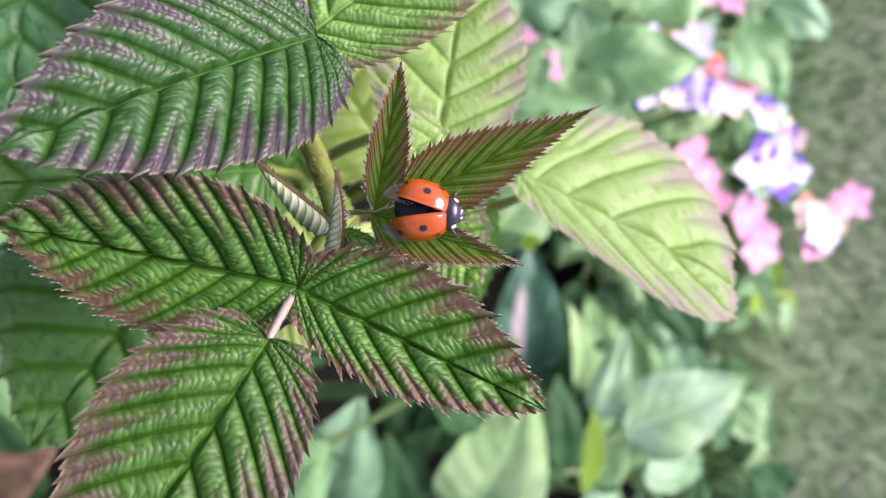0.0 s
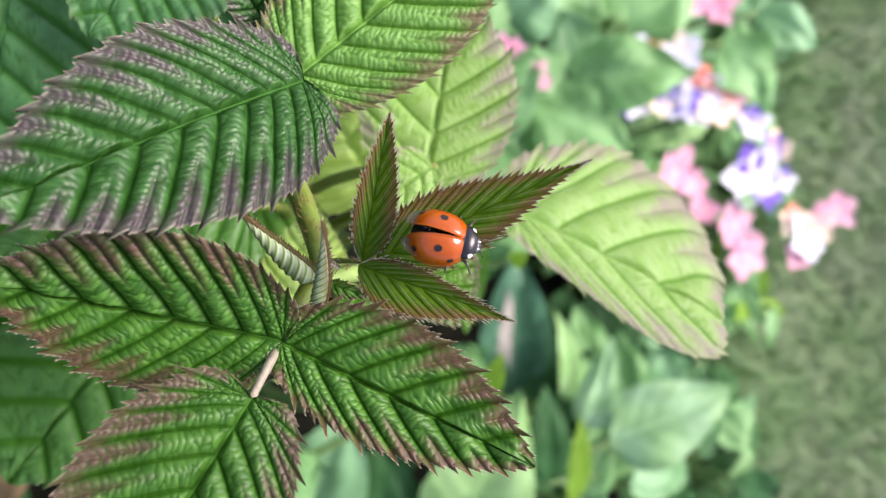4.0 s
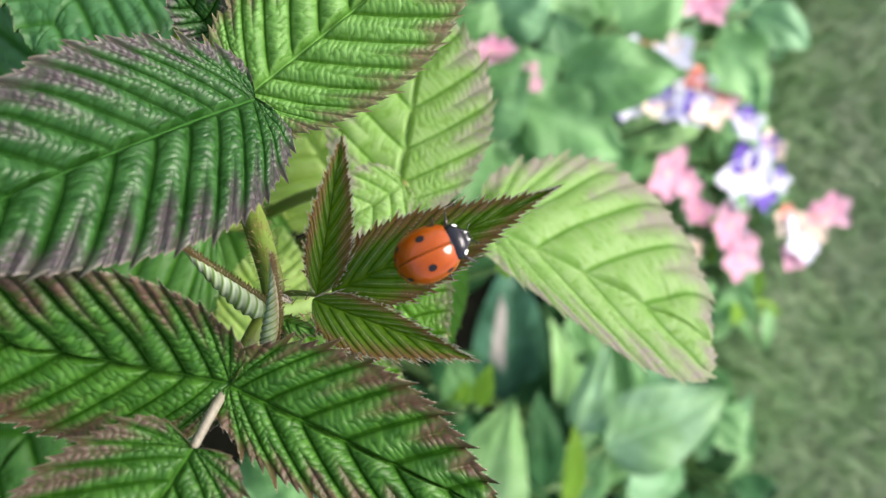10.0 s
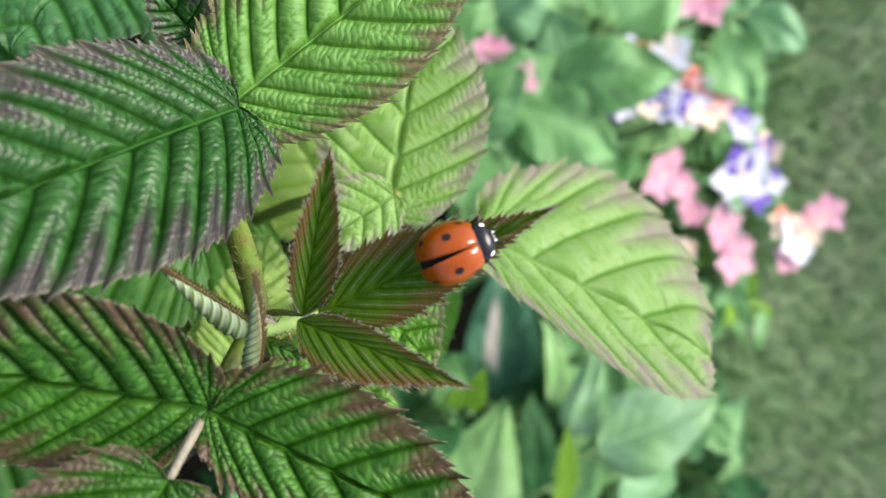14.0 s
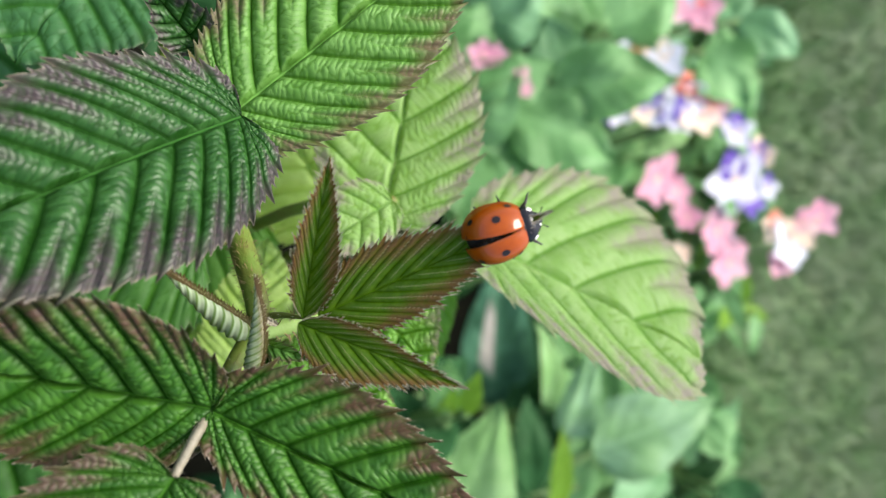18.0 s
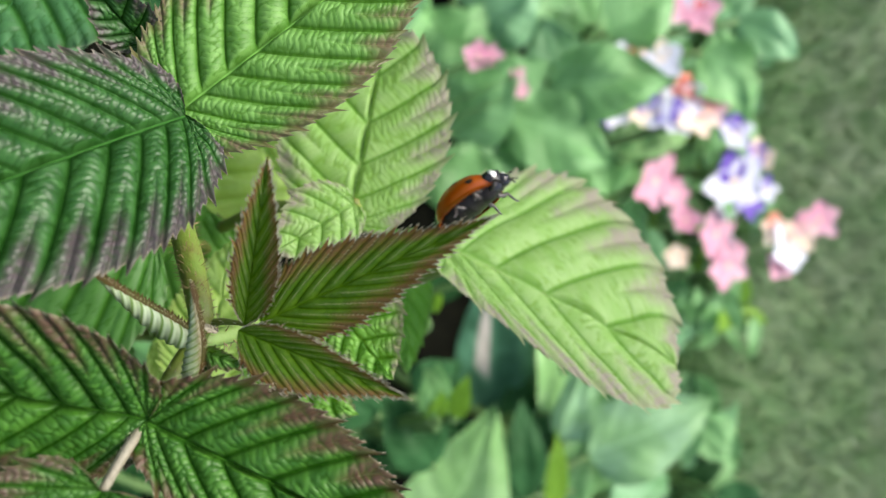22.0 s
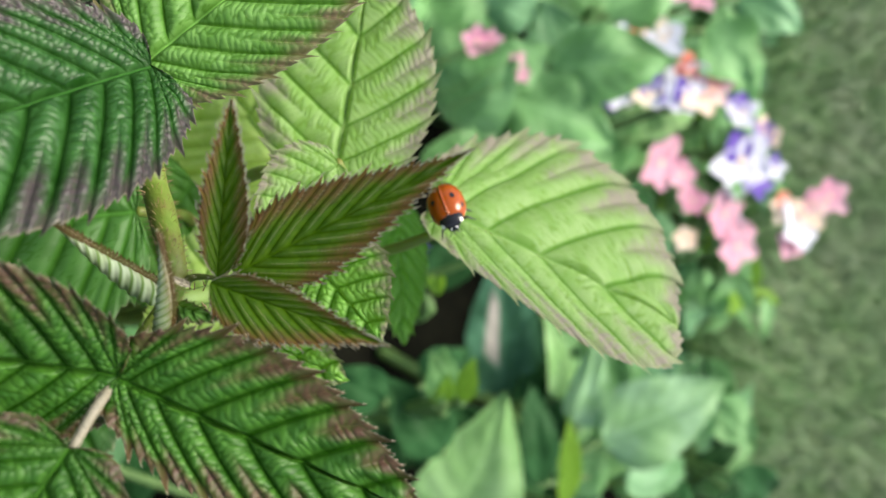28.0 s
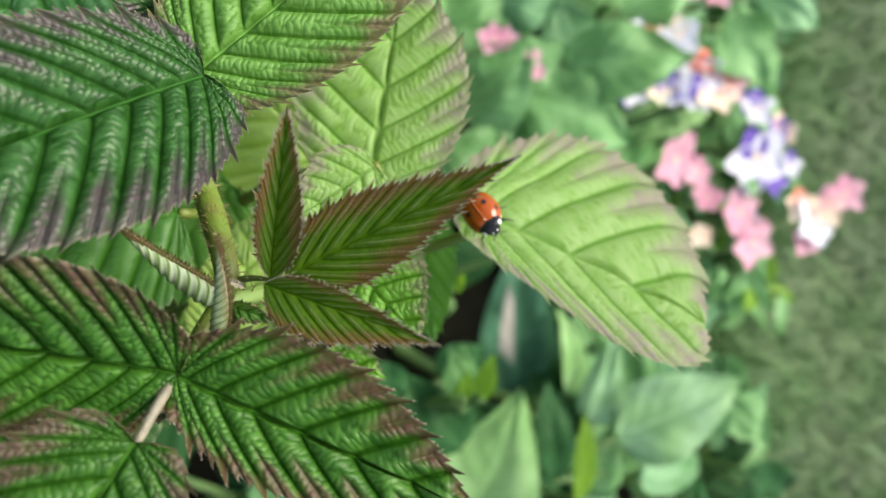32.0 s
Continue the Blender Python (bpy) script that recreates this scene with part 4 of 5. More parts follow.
bed_plant("dark glossy plant with bluish green leaves", [
    ((0.0819, 0.2978, 0.0454), (-0.0052, 0.2772, 0.0674), 0.0215, "s", 6),
    # dark leaf colour stands in for the shadowed hollow of a folded leaf
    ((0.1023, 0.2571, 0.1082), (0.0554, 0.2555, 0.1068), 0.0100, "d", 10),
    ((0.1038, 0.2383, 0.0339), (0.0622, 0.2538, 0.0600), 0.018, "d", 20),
    ((0.0773, 0.3456, 0.0674), (0.0247, 0.3281, 0.0654), 0.0150, "m", 10),
    ((0.0903, 0.3602, 0.0801), (0.0406, 0.3471, 0.0820), 0.0150, "m", -10),
    ((0.0794, 0.3787, 0.0830), (0.0450, 0.3773, 0.0952), 0.0130, "t", 0),
    ((0.1253, 0.3099, 0.0759), (0.0984, 0.3303, 0.0938), 0.0140, "m", 0),
    ((0.0749, 0.3082, 0.0798), (0.0267, 0.2938, 0.0806), 0.0090, "p", 30),
    ((0.0905, 0.3139, 0.0728), (0.0540, 0.3219, 0.0799), 0.0120, "m", 0),
], (0.05, 0.25, 0.0))
bed_plant("leafy plant with pale green rounded leaves", [
    ((-0.0667, 0.2524, 0.0588), (-0.0981, 0.2647, 0.0952), 0.022, "m", 0),
    ((-0.0944, 0.2992, 0.0850), (-0.0950, 0.3385, 0.1310), 0.020, "m", 10),
    ((-0.0799, 0.2835, 0.0718), (-0.0537, 0.3236, 0.1054), 0.024, "m", -10),
    ((-0.1176, 0.3789, 0.1257), (-0.0899, 0.3978, 0.1416), 0.020, "m", 0),
    ((-0.1347, 0.3934, 0.1379), (-0.1162, 0.4196, 0.1600), 0.014, "t", 0),
    ((-0.1204, 0.2704, 0.0609), (-0.1430, 0.2874, 0.0882), 0.022, "t", 0),
    ((-0.1004, 0.2397, 0.0481), (-0.1253, 0.2544, 0.0735), 0.018, "m", 0),
    ((-0.1237, 0.3301, 0.0979), (-0.1479, 0.3581, 0.1214), 0.020, "m", 0),
], (-0.12, 0.30, 0.0))

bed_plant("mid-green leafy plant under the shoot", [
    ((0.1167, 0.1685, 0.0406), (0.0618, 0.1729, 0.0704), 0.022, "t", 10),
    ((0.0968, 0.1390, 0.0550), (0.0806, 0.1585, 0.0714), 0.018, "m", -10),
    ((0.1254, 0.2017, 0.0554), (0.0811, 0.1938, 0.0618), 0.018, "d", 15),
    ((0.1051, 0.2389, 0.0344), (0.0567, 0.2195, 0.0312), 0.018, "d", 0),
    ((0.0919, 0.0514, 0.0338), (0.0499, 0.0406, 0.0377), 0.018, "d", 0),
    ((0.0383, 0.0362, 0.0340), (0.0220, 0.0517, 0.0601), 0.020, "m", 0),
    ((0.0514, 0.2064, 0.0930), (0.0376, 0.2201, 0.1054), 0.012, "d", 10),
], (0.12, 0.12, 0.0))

bed_plant("dark green leafy plant with small yellow-green tips", [
    ((0.0367, 0.1321, 0.1654), (0.0265, 0.1176, 0.1607), 0.0075, "d", 0),
    ((0.0566, 0.1574, 0.1611), (0.0330, 0.1405, 0.1562), 0.0095, "d", 10),
    ((0.0373, 0.1450, 0.1764), (0.0224, 0.1381, 0.1782), 0.0036, "f", 20),
    ((0.0374, 0.1485, 0.1794), (0.0244, 0.1472, 0.1859), 0.0032, "l", -15),
    ((0.0380, 0.1440, 0.1740), (0.0290, 0.1420, 0.1815), 0.0030, "l", 25),
    ((0.0420, 0.1500, 0.1700), (0.0240, 0.1540, 0.1655), 0.0055, "f", -10),
], (0.06, 0.15, 0.0))

bed_plant("soft green leafy plant close behind the shoot", [
    ((-0.0215, 0.1980, 0.1225), (-0.0521, 0.2162, 0.1162), 0.017, "f", 0),
    ((-0.0050, 0.2050, 0.1150), (-0.0350, 0.2350, 0.1180), 0.018, "f", 10),
    ((0.0080, 0.1900, 0.1100), (-0.0060, 0.2150, 0.1250), 0.009, "d", -10),
], (-0.01, 0.21, 0.0))

rnd = random.Random(31)
for cx, cy in ((-0.07, 0.33), (-0.13, 0.36), (-0.19, 0.33), (-0.10, 0.41), (-0.17, 0.43), (-0.03, 0.37)):
    leaves = []
    for i in range(9):
        w = 0.7 * i + rnd.uniform(-0.3, 0.3)
        z = rnd.uniform(0.035, 0.085)
        r0, r1 = 0.012, rnd.uniform(0.055, 0.075)
        leaves.append(((cx + r0 * math.cos(w), cy + r0 * math.sin(w), z), (cx + r1 * math.cos(w), cy + r1 * math.sin(w), z - rnd.uniform(-0.01, 0.02)), rnd.uniform(0.016, 0.024), rnd.choice("mmmpmt"), rnd.uniform(-20, 20)))
    bed_plant("bushy plant with soft mid-green leaves", leaves, (cx, cy, 0.0), "bushy plants in the bed")

# low leafy filling of the bed
rnd = random.Random(77)
for k in range(70):
    fx, fy = rnd.uniform(-0.42, 0.36), rnd.uniform(0.02, 0.52)
    if math.hypot(fx - 0.05, fy - 0.235) < 0.065:
        continue
    leaves = []
    h = rnd.uniform(0.03, 0.09) + 0.03 * (fy > 0.3) - 0.03 * (abs(fx - 0.03) < 0.05)
    for i in range(rnd.randint(6, 9)):
        w = rnd.uniform(0, 6.283)
        r0, r1 = rnd.uniform(0.008, 0.02), rnd.uniform(0.045, 0.075)
        z = h * rnd.uniform(0.5, 1.1)
        # near the gap every leaf takes the colour with shade in it
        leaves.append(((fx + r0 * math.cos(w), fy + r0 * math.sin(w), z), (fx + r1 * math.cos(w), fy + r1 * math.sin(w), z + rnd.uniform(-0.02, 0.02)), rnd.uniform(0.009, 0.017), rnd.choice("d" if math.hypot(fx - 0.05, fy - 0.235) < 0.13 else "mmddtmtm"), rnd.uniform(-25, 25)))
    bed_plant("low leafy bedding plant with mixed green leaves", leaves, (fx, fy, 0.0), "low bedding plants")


# ---- flowers ----
def flower(centre, size, outer, inner, foot, label, petals=5, face=(0, -0.5, 0.8), seed=0):
    """An open blossom of overlapping petals on a thin stem."""
    root = thing("flower", None, label, "flower", "blossoms in the bed")
    c = Vector(centre)
    rnd = random.Random(seed)
    ez = (Vector(face) + Vector((rnd.uniform(-0.3, 0.3), rnd.uniform(-0.3, 0.3), 0))).normalized()
    ex = ez.cross(Vector((0, 0, 1))).normalized()
    ey = ez.cross(ex)
    for k in range(petals):
        w = 2 * math.pi * (k + rnd.uniform(-0.12, 0.12)) / petals
        d = ex * math.cos(w) + ey * math.sin(w)
        sd = ez.cross(d)
        ln, wd = size * rnd.uniform(0.85, 1.1), size * rnd.uniform(0.36, 0.5)
        verts = []
        for i in range(7):
            u = i / 6
            for j in range(-3, 4):
                v = j / 3
                f = math.sin(math.pi * (0.1 + 0.83 * u ** 0.8)) ** 0.7
                verts.append(c + d * (ln * u * (1 - 0.06 * v * v)) + sd * (wd * f * v) + ez * (0.1 * ln * u * u + 0.12 * wd * v * v + 0.03 * ln * math.sin(5 * v + k)))
        part("petal", mesh_from("petal", verts, grid_faces(7, 7), outer if (k % 5 or inner is None) else inner), root)
    verts = [c + ez * size * 0.12]
    for k in range(8):
        w = 2 * math.pi * k / 8
        verts.append(c + (ex * math.cos(w) + ey * math.sin(w)) * size * 0.16 + ez * size * 0.02)
    part("centre", mesh_from("centre", verts, [(0, 1 + k, 1 + (k + 1) % 8) for k in range(8)], M_PEACH if outer is M_WHITE else (inner or M_PEACH)), root)
    f = Vector(foot)
    me, _, _ = tube("stem", [f, f.lerp(c, 0.6) + Vector((0.004, -0.006, 0.01)), c - ez * size * 0.05], [min(0.0013, size * 0.09)] * 2 + [min(0.001, size * 0.07)], M_BG_STEM, 6)
    part("stem", me, root)
    return root


BLOOMS = [
    ((-0.0529, 0.4456, 0.1100), 0.0230, M_WHITE, M_VIOLET, "white star-shaped blossom with violet throat"),
    ((-0.0415, 0.4590, 0.1120), 0.0130, M_VIOLET, None, "dark violet blossom with pale centre"),
    ((-0.0516, 0.3948, 0.0869), 0.0170, M_PINK, None, "soft pink blossom with rounded petals"),
    ((-0.0446, 0.4094, 0.0913), 0.0110, M_PINK, None, "soft pink blossom with rounded petals"),
    ((-0.0293, 0.4183, 0.0935), 0.0100, M_PINK, None, "small soft pink blossom on a thin stem"),
    ((-0.0209, 0.4420, 0.1004), 0.0150, M_PINK, None, "soft pink blossom with rounded petals"),
    ((-0.0012, 0.4527, 0.1028), 0.0160, M_PINK, None, "soft pink blossom with rounded petals"),
    ((-0.0120, 0.4543, 0.1003), 0.0130, M_PINK, M_WHITE, "soft pink blossom with rounded petals"),
    ((-0.0118, 0.4873, 0.1253), 0.0170, M_WHITE, M_RED, "white blossom with petals tinged red"),
    ((-0.0228, 0.4972, 0.1284), 0.0140, M_PEACH, M_PINK, "pale blossom flushed pink"),
    ((-0.0312, 0.5084, 0.1365), 0.0140, M_PINK, None, "soft pink blossom with rounded petals"),
    ((-0.0245, 0.4809, 0.1200), 0.0120, M_PEACH, M_RED, "pale blossom with red streaks"),
    ((-0.0027, 0.4835, 0.1222), 0.0120, M_PINK, M_RED, "pink blossom with red streaks"),
    ((-0.0498, 0.4743, 0.1170), 0.0100, M_WHITE, M_VIOLET, "small white and violet blossom"),
    ((-0.0816, 0.3734, 0.1255), 0.0142, M_PEACH, M_RED, "pale blossom with red streaks"),
    ((-0.0922, 0.3683, 0.1212), 0.0123, M_WHITE, M_RED, "white blossom with petals tinged red"),
    ((-0.0867, 0.3816, 0.1289), 0.0104, M_PINK, M_RED, "bright red blossom with rounded petals"),
    ((-0.0811, 0.3634, 0.1206), 0.0114, M_WHITE, M_VIOLET, "small white and violet blossom"),
    ((-0.0986, 0.3727, 0.1238), 0.0095, M_RED, M_PEACH, "bright red blossom with rounded petals"),
    ((-0.0829, 0.3289, 0.1052), 0.0114, M_WHITE, M_VIOLET, "small white and violet blossom"),
    ((-0.0791, 0.3266, 0.1033), 0.0076, M_VIOLET, None, "small violet blossom among the white ones"),
    ((-0.0809, 0.3395, 0.1118), 0.0076, M_PEACH, M_VIOLET, "pale blossom edged with violet"),
    ((-0.0823, 0.3487, 0.1161), 0.0095, M_WHITE, M_VIOLET, "small white and violet blossom"),
    ((-0.0818, 0.3553, 0.1195), 0.0085, M_VIOLET, M_WHITE, "small violet and white blossom"),
    ((-0.1077, 0.3319, 0.1076), 0.0095, M_RED, M_WHITE, "small red and white blossom"),
    ((-0.1106, 0.3292, 0.1054), 0.0076, M_WHITE, None, "plain white blossom with rounded petals"),
    ((-0.1086, 0.3469, 0.1202), 0.0114, M_WHITE, M_PEACH, "plain white blossom with rounded petals"),
    ((-0.1079, 0.3412, 0.1144), 0.0076, M_PEACH, None, "pale cream blossom on a thin stem"),
    ((-0.1397, 0.3666, 0.1255), 0.0152, M_PINK, M_WHITE, "pink and white blossom high on its stem"),
    ((-0.1342, 0.3705, 0.1288), 0.0095, M_PINK, M_RED, "pink blossom with red streaks"),
    ((-0.1002, 0.2504, 0.0832), 0.0080, M_PINK, None, "small soft pink blossom on a thin stem"),
    ((-0.1007, 0.2551, 0.0872), 0.0060, M_PINK, None, "small soft pink blossom on a thin stem"),
    ((-0.0846, 0.2676, 0.0950), 0.0050, M_PINK, None, "small pink bud on a thin stem"),
    ((-0.0927, 0.2664, 0.0940), 0.0040, M_PINK, None, "small pink bud on a thin stem"),
    ((-0.0840, 0.4519, 0.1087), 0.0120, M_WHITE, M_VIOLET, "small white and violet blossom"),
    ((-0.0876, 0.4472, 0.1048), 0.0080, M_VIOLET, None, "small violet blossom among the white ones"),
    ((-0.0719, 0.4658, 0.1139), 0.0110, M_VIOLET, M_PEACH, "dark violet blossom with pale centre"),
    ((-0.0695, 0.4705, 0.1164), 0.0090, M_PEACH, M_VIOLET, "pale blossom edged with violet"),
    ((-0.0069, 0.4141, 0.0900), 0.0090, M_PEACH, None, "pale peach bud on a stem"),
    ((-0.0049, 0.1554, 0.1536), 0.0032, M_VIOLET, None, "small violet bud below the broad leaflet"),
    ((-0.1219, 0.2282, 0.0516), 0.0060, M_MAGENTA, None, "small magenta blossom among green leaves"),
]
for k, (c, size, outer, inner, label) in enumerate(BLOOMS):
    flower(c, size, outer, inner, (c[0] * 0.8 + 0.01, c[1] - 0.05, 0.0), label, seed=k)


# leafy stems among the blossoms
rnd = random.Random(9)
for cx, cy in ((-0.10, 0.43), (-0.06, 0.45), (-0.02, 0.47), (0.01, 0.46), (-0.13, 0.46), (0.03, 0.50), (-0.05, 0.50), (-0.09, 0.49)):
    leaves = []
    for i in range(14):
        w = 2.4 * i
        z = 0.02 + 0.006 * i
        leaves.append(((cx + 0.004 * math.cos(w), cy + 0.004 * math.sin(w), z), (cx + 0.034 * math.cos(w), cy + 0.034 * math.sin(w), z + rnd.uniform(0.0, 0.016)), rnd.uniform(0.0035, 0.006), rnd.choice("mltm"), rnd.uniform(-20, 20)))
    bed_plant("slender flowering plant with narrow light green leaves", leaves, (cx, cy, 0.0), "flowering plants at the bed's edge")


def budding_stem():
    """A pale stem with yellow-green buds below the broad leaflet."""
    root = thing("budding_stem", None, "pale green stem with small yellow-green buds", "plant")
    me, line, rad = tube("stem", [(0.03, 0.16, 0.0), (0.0143, 0.1358, 0.1698), (0.0046, 0.1317, 0.1794), (0.0014, 0.1345, 0.1870), (-0.0016, 0.1392, 0.1962)], [0.0022, 0.002, 0.0016, 0.0012, 0.0008], M_BG_STEM, 8)
    part("stem", me, root)
    for p, q in (((0.0014, 0.1345, 0.1870), (0.0074, 0.1344, 0.1869)), ((0.0034, 0.1322, 0.1825), (0.0088, 0.1296, 0.1803)), ((-0.0016, 0.1392, 0.1962), (-0.0037, 0.1413, 0.2005))):
        broad_leaf(p, q, 0.0032, 0.0032, M_BROAD_LIME, root, 20, (40, 40), name="bud")
    broad_leaf((0.0077, 0.1329, 0.1778), (0.0160, 0.1326, 0.1750), 0.0026, 0.0026, M_YELLOW, root, 10, name="withered_leaf", label="yellow-brown withered leaf")


budding_stem()
def dry_leaf(base, tip, half, bend, foot, label):
    root = thing("dry_leaf", None, label, "leaf", "dry leaves low in the bed")
    broad_leaf(base, tip, half, half, M_TAN, root, 20, (30, 30), bend=bend, name="blade")
    me, _, _ = tube("stalk", [base, Vector(base).lerp(Vector(foot), 0.4) + Vector((0, 0, 0.01)), foot], [0.0008, 0.0008, 0.001], M_TAN, 6)
    part("stalk", me, root)


dry_leaf((0.0586, 0.0609, 0.1331), (0.0358, 0.0635, 0.1483), 0.006, 0.0, (0.05, 0.06, 0.0), "dry tan leaf caught low in the bed")
dry_leaf((0.0693, 0.0350, 0.0787), (0.0557, 0.0493, 0.1037), 0.011, 0.05, (0.1, 0.06, 0.0), "curled brown leaf lying under the shoot")


# ---- what moves: the ladybird, its wing cases, hind wings and legs ----
def motions():
    mm = 0.00078
    rows = [
        (0.0, -0.00286, 0.03554, 0.28615, 3.9, -39.7, 82.2),
        (0.5, -0.00311, 0.03556, 0.28617, 3.0, -40.2, 83.4),
        (1.0, -0.00303, 0.03555, 0.28616, 3.1, -39.9, 83.1),
        (1.5, -0.00320, 0.03570, 0.28629, 3.0, -40.1, 83.3),
        (2.0, -0.00346, 0.03587, 0.28643, 2.6, -40.6, 83.5),
        (2.5, -0.00386, 0.03604, 0.28657, 2.5, -40.4, 80.2),
        (3.5, -0.00438, 0.03674, 0.28718, -2.3, -40.0, 76.0),
        (4.5, -0.00488, 0.03747, 0.28784, -8.8, -39.8, 74.5),
        (5.0, -0.00489, 0.03778, 0.28810, -11.1, -40.0, 77.1),
        (5.5, -0.00505, 0.03787, 0.28818, -13.4, -40.4, 79.6),
        (6.0, -0.00499, 0.03812, 0.28837, -14.6, -41.1, 87.1),
        (6.5, -0.00511, 0.03792, 0.28819, -12.3, -40.9, 87.1),
        (7.0, -0.00516, 0.03796, 0.28822, -14.8, -40.9, 92.0),
        (7.5, -0.00541, 0.03805, 0.28829, -18.4, -40.5, 100.0),
        (8.0, -0.00566, 0.03823, 0.28842, -17.8, -39.6, 109.2),
        (8.5, -0.00601, 0.03831, 0.28848, -21.2, -36.8, 121.7),
        (9.0, -0.00631, 0.03835, 0.28852, -26.2, -31.4, 135.9),
        (9.5, -0.00645, 0.03838, 0.28854, -27.8, -30.6, 138.0),
        (10.0, -0.00634, 0.03874, 0.28885, -24.0, -36.8, 121.6),
        (10.5, -0.00618, 0.03899, 0.28906, -17.9, -40.1, 105.6),
        (11.0, -0.00617, 0.03895, 0.28903, -12.1, -41.5, 94.0),
        (11.5, -0.00600, 0.03903, 0.28910, -8.4, -41.4, 90.1),
        (12.0, -0.00608, 0.03918, 0.28922, -10.5, -41.0, 96.4),
        (12.5, -0.00622, 0.03919, 0.28923, -10.5, -41.8, 93.1),
        (13.0, -0.00628, 0.03936, 0.28938, -10.9, -41.7, 97.1),
        (13.5, -0.00707, 0.04040, 0.28958, -16.6, -39.2, 113.7),
        (14.0, -0.00787, 0.04071, 0.28985, -15.4, -37.9, 118.8),
        (14.5, -0.00802, 0.04111, 0.29018, -12.3, -37.8, 118.5),
        (15.5, -0.00836, 0.04128, 0.29099, -10.1, -37.9, 118.5),
        (16.5, -0.00882, 0.04232, 0.29082, -7.8, -38.0, 118.4),
        (17.0, -0.00903, 0.04263, 0.29110, -2.6, -39.3, 113.9),
        (17.5, -0.00940, 0.04314, 0.29152, -5.7, -39.1, 116.4),
        (18.0, -0.00960, 0.04353, 0.29184, -3.9, -39.6, 114.0),
        (18.5, -0.01003, 0.04415, 0.29237, -4.2, -38.3, 118.7),
        (19.0, -0.00975, 0.04426, 0.29251, -10.4, -28.9, 142.5),
        (19.5, -0.01018, 0.04425, 0.29248, -10.8, -31.0, 138.7),
        (20.0, -0.01027, 0.04442, 0.29262, -10.7, -31.9, 136.4),
        (20.5, -0.01031, 0.04483, 0.29299, -7.9, -30.9, 138.4),
        (20.8, -0.00988, 0.04475, 0.29301, -7.9, -12.2, 166.5),
        (20.9, -0.01005, 0.04470, 0.29302, 43.9, -29.9, 140.4),
        (21.0, -0.00980, 0.04563, 0.29264, 112.0, -48.6, 107.9),
        (21.3, -0.00996, 0.04625, 0.29234, 122.1, -38.1, 118.6),
        (21.6, -0.01015, 0.04619, 0.29258, 149.5, -30.6, 138.7),
        (22.0, -0.01145, 0.04412, 0.29405, -144.5, -43.0, 142.4),
        (22.5, -0.01092, 0.04467, 0.29361, -15.1, -75.7, 62.3),
        (23.0, -0.01097, 0.04368, 0.29376, -110.1, -85.9, 101.5),
        (23.5, -0.01081, 0.04448, 0.29358, -45.6, -48.6, 71.1),
        (24.0, -0.01071, 0.04372, 0.29383, -152.1, -75.9, 153.0),
        (24.5, -0.01079, 0.04381, 0.29392, -152.5, -76.1, 152.3),
        (25.0, -0.01054, 0.04405, 0.29415, -147.6, -74.7, 145.7),
        (25.1, -0.01102, 0.04402, 0.29380, -95.1, -51.3, 76.1),
        (25.2, -0.01102, 0.04391, 0.29370, -99.9, -49.9, 82.8),
        (25.3, -0.01173, 0.04424, 0.29393, -93.0, -49.4, 76.8),
        (25.4, -0.01253, 0.04482, 0.29508, -157.3, -39.4, 115.6),
        (25.5, -0.01350, 0.05491, 0.28981, -88.4, -42.1, 96.2),
        (26.0, -0.02429, 0.08364, 0.27524, -10.1, -46.2, 51.8),
        (26.4, -0.02797, 0.09136, 0.26856, 36.6, -27.1, 0.3),
        (26.8, -0.02162, 0.07034, 0.27554, 45.5, 7.7, -8.0),
        (27.1, -0.01509, 0.06532, 0.27527, 45.1, -1.3, -5.5),
        (27.3, -0.01034, 0.06338, 0.27240, 46.5, -14.4, -1.5),
        (27.5, -0.00932, 0.06429, 0.27140, 56.0, -31.6, -5.9),
        (27.8, -0.00930, 0.06420, 0.27133, 55.6, -30.5, -7.2),
        (28.0, -0.00847, 0.06385, 0.27104, 55.0, -32.0, -5.7),
        (28.4, -0.00755, 0.06416, 0.27130, 55.6, -41.1, 4.5),
        (28.8, -0.00834, 0.06383, 0.27102, 55.4, -42.5, 6.1),
        (29.0, -0.00802, 0.06381, 0.27101, 54.8, -45.1, 9.6),
        (29.5, -0.00826, 0.06387, 0.27106, 55.8, -45.1, 9.8),
        (30.0, -0.00800, 0.06404, 0.27121, 56.2, -44.0, 8.2),
        (30.5, -0.00805, 0.06397, 0.27114, 56.1, -43.3, 7.4),
        (31.0, -0.00792, 0.06400, 0.27117, 55.9, -42.3, 6.6),
        (31.5, -0.00807, 0.06405, 0.27120, 56.1, -42.4, 7.0),
        (32.0, -0.00798, 0.06411, 0.27126, 56.7, -42.5, 7.0),
    ]
    walk(bug, [(t, pose(x, y, z, a, b, c)) for t, x, y, z, a, b, c in rows])
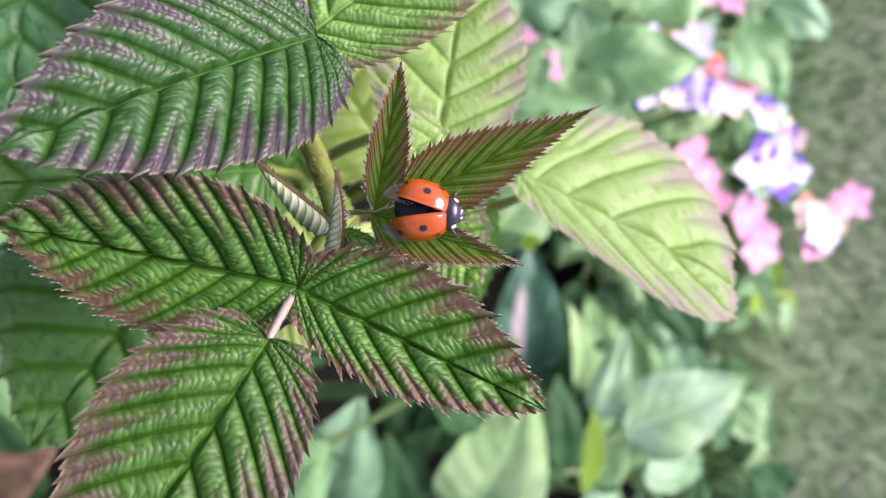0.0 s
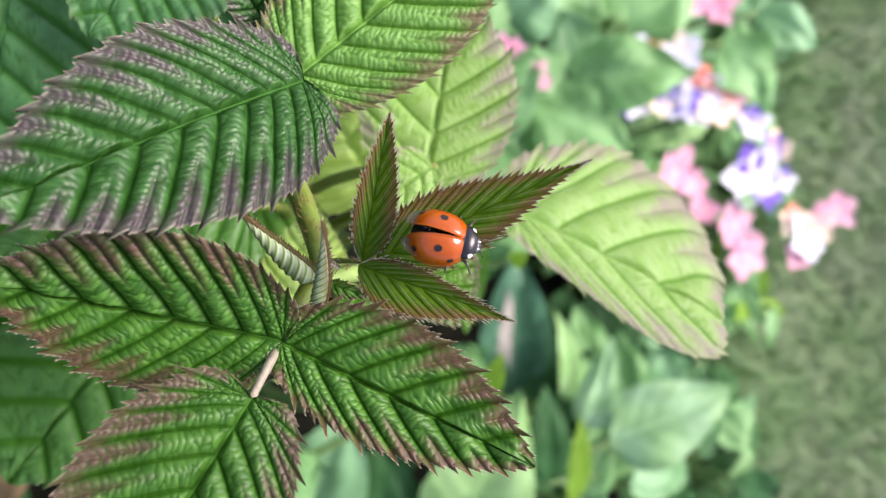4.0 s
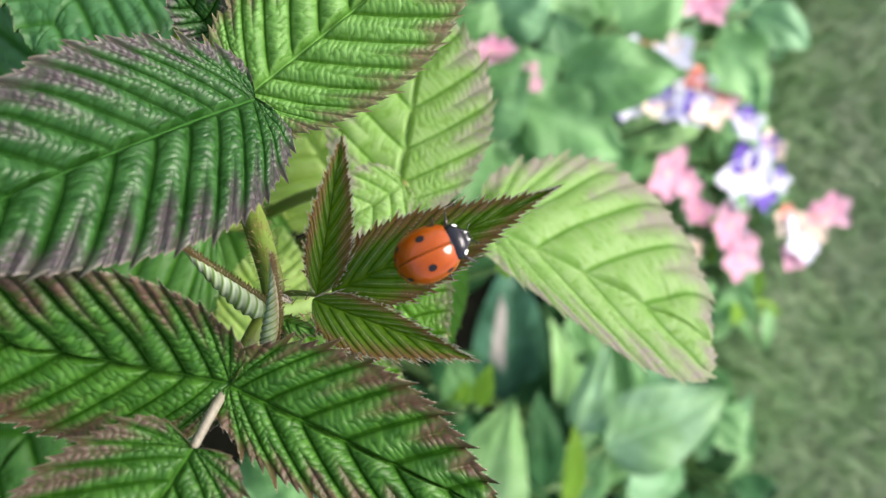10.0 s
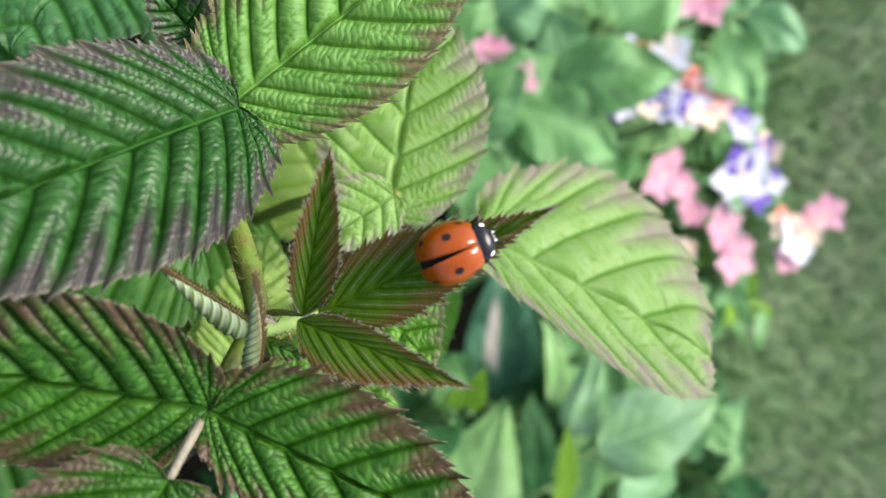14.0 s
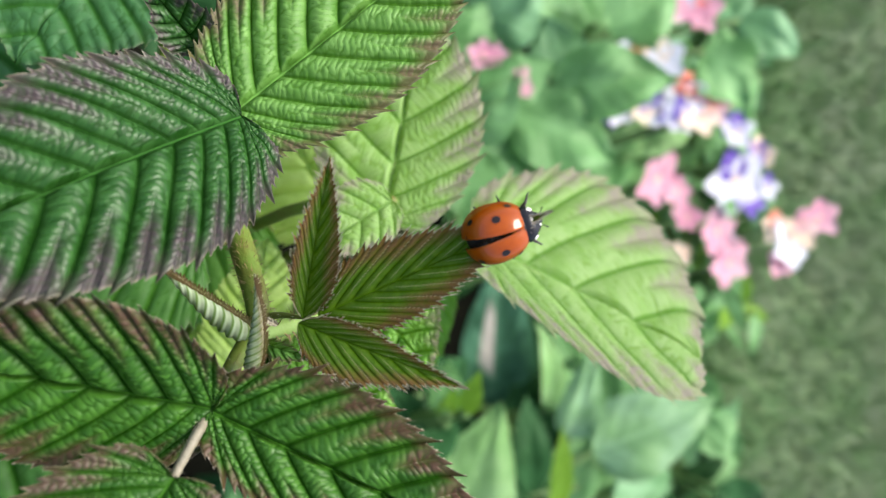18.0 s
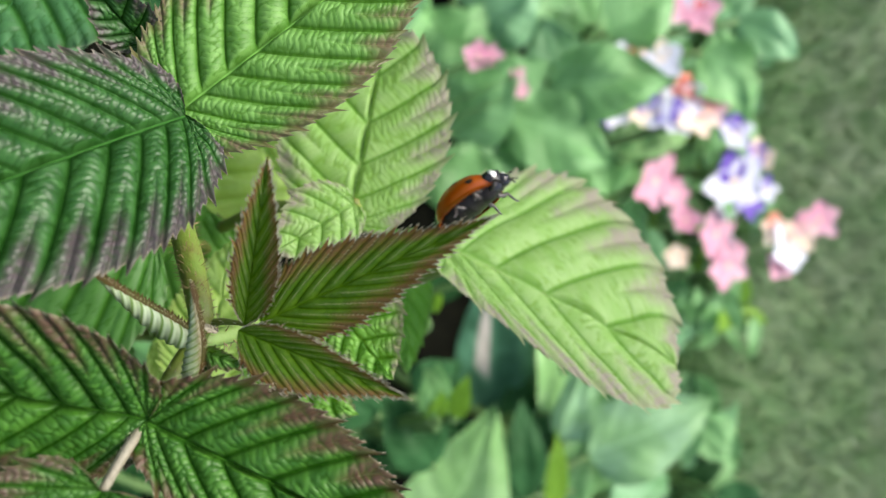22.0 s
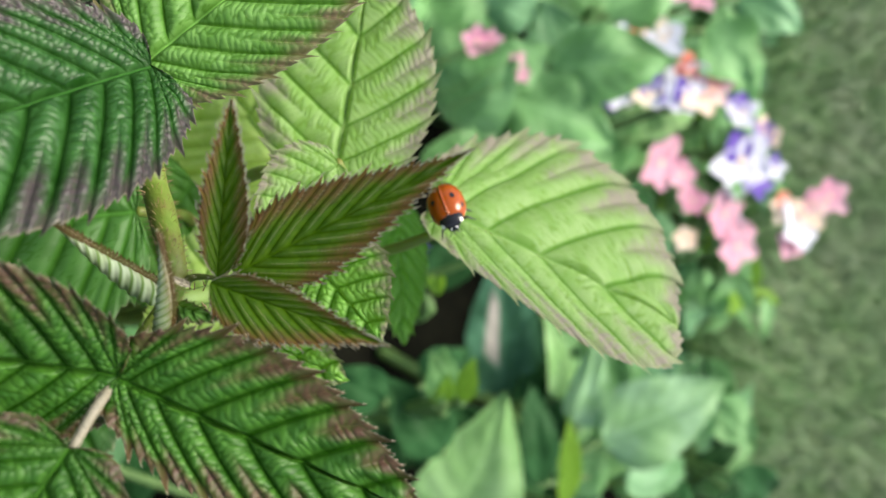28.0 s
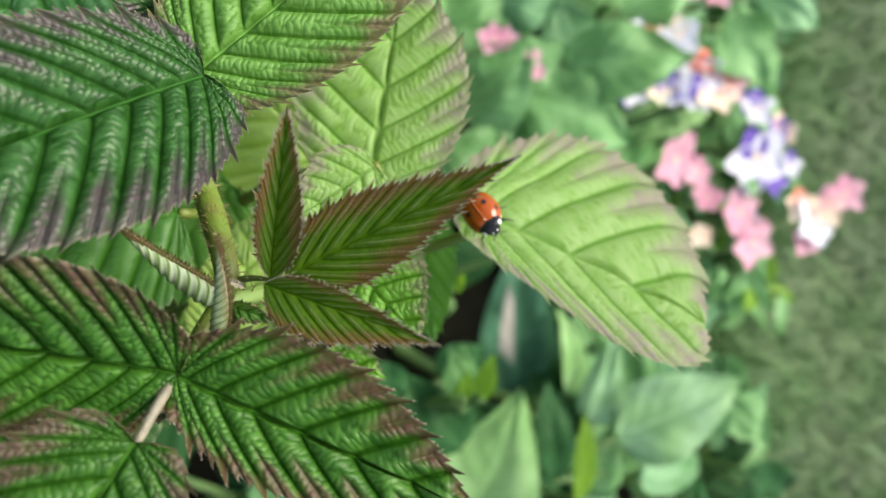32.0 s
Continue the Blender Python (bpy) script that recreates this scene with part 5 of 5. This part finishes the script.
    # seconds, how far the wing cases stand open, how far they are raised, how far the hind wings stick out behind (0..1), how far those spread
    spread = [(0, 13, 4, 0.55, 14), (2.5, 12, 4, 0.5, 12), (4.5, 3, 1, 0.34, 3), (5.5, 2, 0, 0.3, 2), (6.5, 1.5, 0, 0.15, 1), (7.5, 1, 0, 0, 0), (10, 0.3, 0, 0, 0), (13, 0.5, 0, 0, 0), (14, 4, 0, 0, 0), (16.5, 5.5, 1, 0, 0),
              (18.5, 4.5, 1, 0, 0), (19.5, 3, 0, 0, 0), (20.8, 1, 0, 0, 0), (24.9, 1, 0, 0, 0), (25.0, 2, 1, 0.2, 0), (25.1, 62, 32, 1, 50), (25.2, 78, 42, 1, 85), (25.3, 82, 40, 1, 105), (25.4, 84, 38, 1, 75), (25.5, 84, 38, 1, 105),
              (26.2, 84, 38, 1, 80), (26.9, 84, 38, 1, 100), (27.2, 40, 15, 0.8, 40), (27.4, 2, 0, 0.2, 3), (27.8, 0.5, 0, 0, 0), (28.3, 1, 0, 0.35, 1), (30, 1, 0, 0.25, 1), (30.5, 0.5, 0, 0, 0), (32, 0.5, 0, 0, 0)]
    for sg, case, wing in zip((1, -1), CASES, WINGS):
        wide, low = (0.75, 1.7) if sg > 0 else (1.5, -0.4)
        walk(case, [(t, pose(1.35 * mm, sg * 0.45 * mm, 1.3 * mm, 0, up * (low if op > 20 else 1), -sg * op * (wide if op > 20 else 1))) for t, op, up, out, sp in spread])
        walk(wing, [(t, pose((2.9 - 2.0 * out) * mm, sg * 0.6 * mm, (1.3 + 0.25 * out) * mm, 0, (1.3 * up if sg > 0 else -0.3 * up) + 2, -sg * sp * (0.35 if sg > 0 and sp > 20 else 0.3 if sg > 0 else 1))) for t, op, up, out, sp in spread])
    for k, leg in enumerate(LEGS):
        here = leg.location.copy()
        swing = []
        for i in range(0, 129):
            t = i * 0.25
            going = 16 if t < 20.6 or 27 < t < 28.4 else 7
            swing.append((t, pose(here.x, here.y, here.z, 0, 0, going * math.sin(t * 5.2 + (k % 2) * 3.14 + (k // 3) * 3.14 + k * 0.3))))
        walk(leg, swing)


motions()
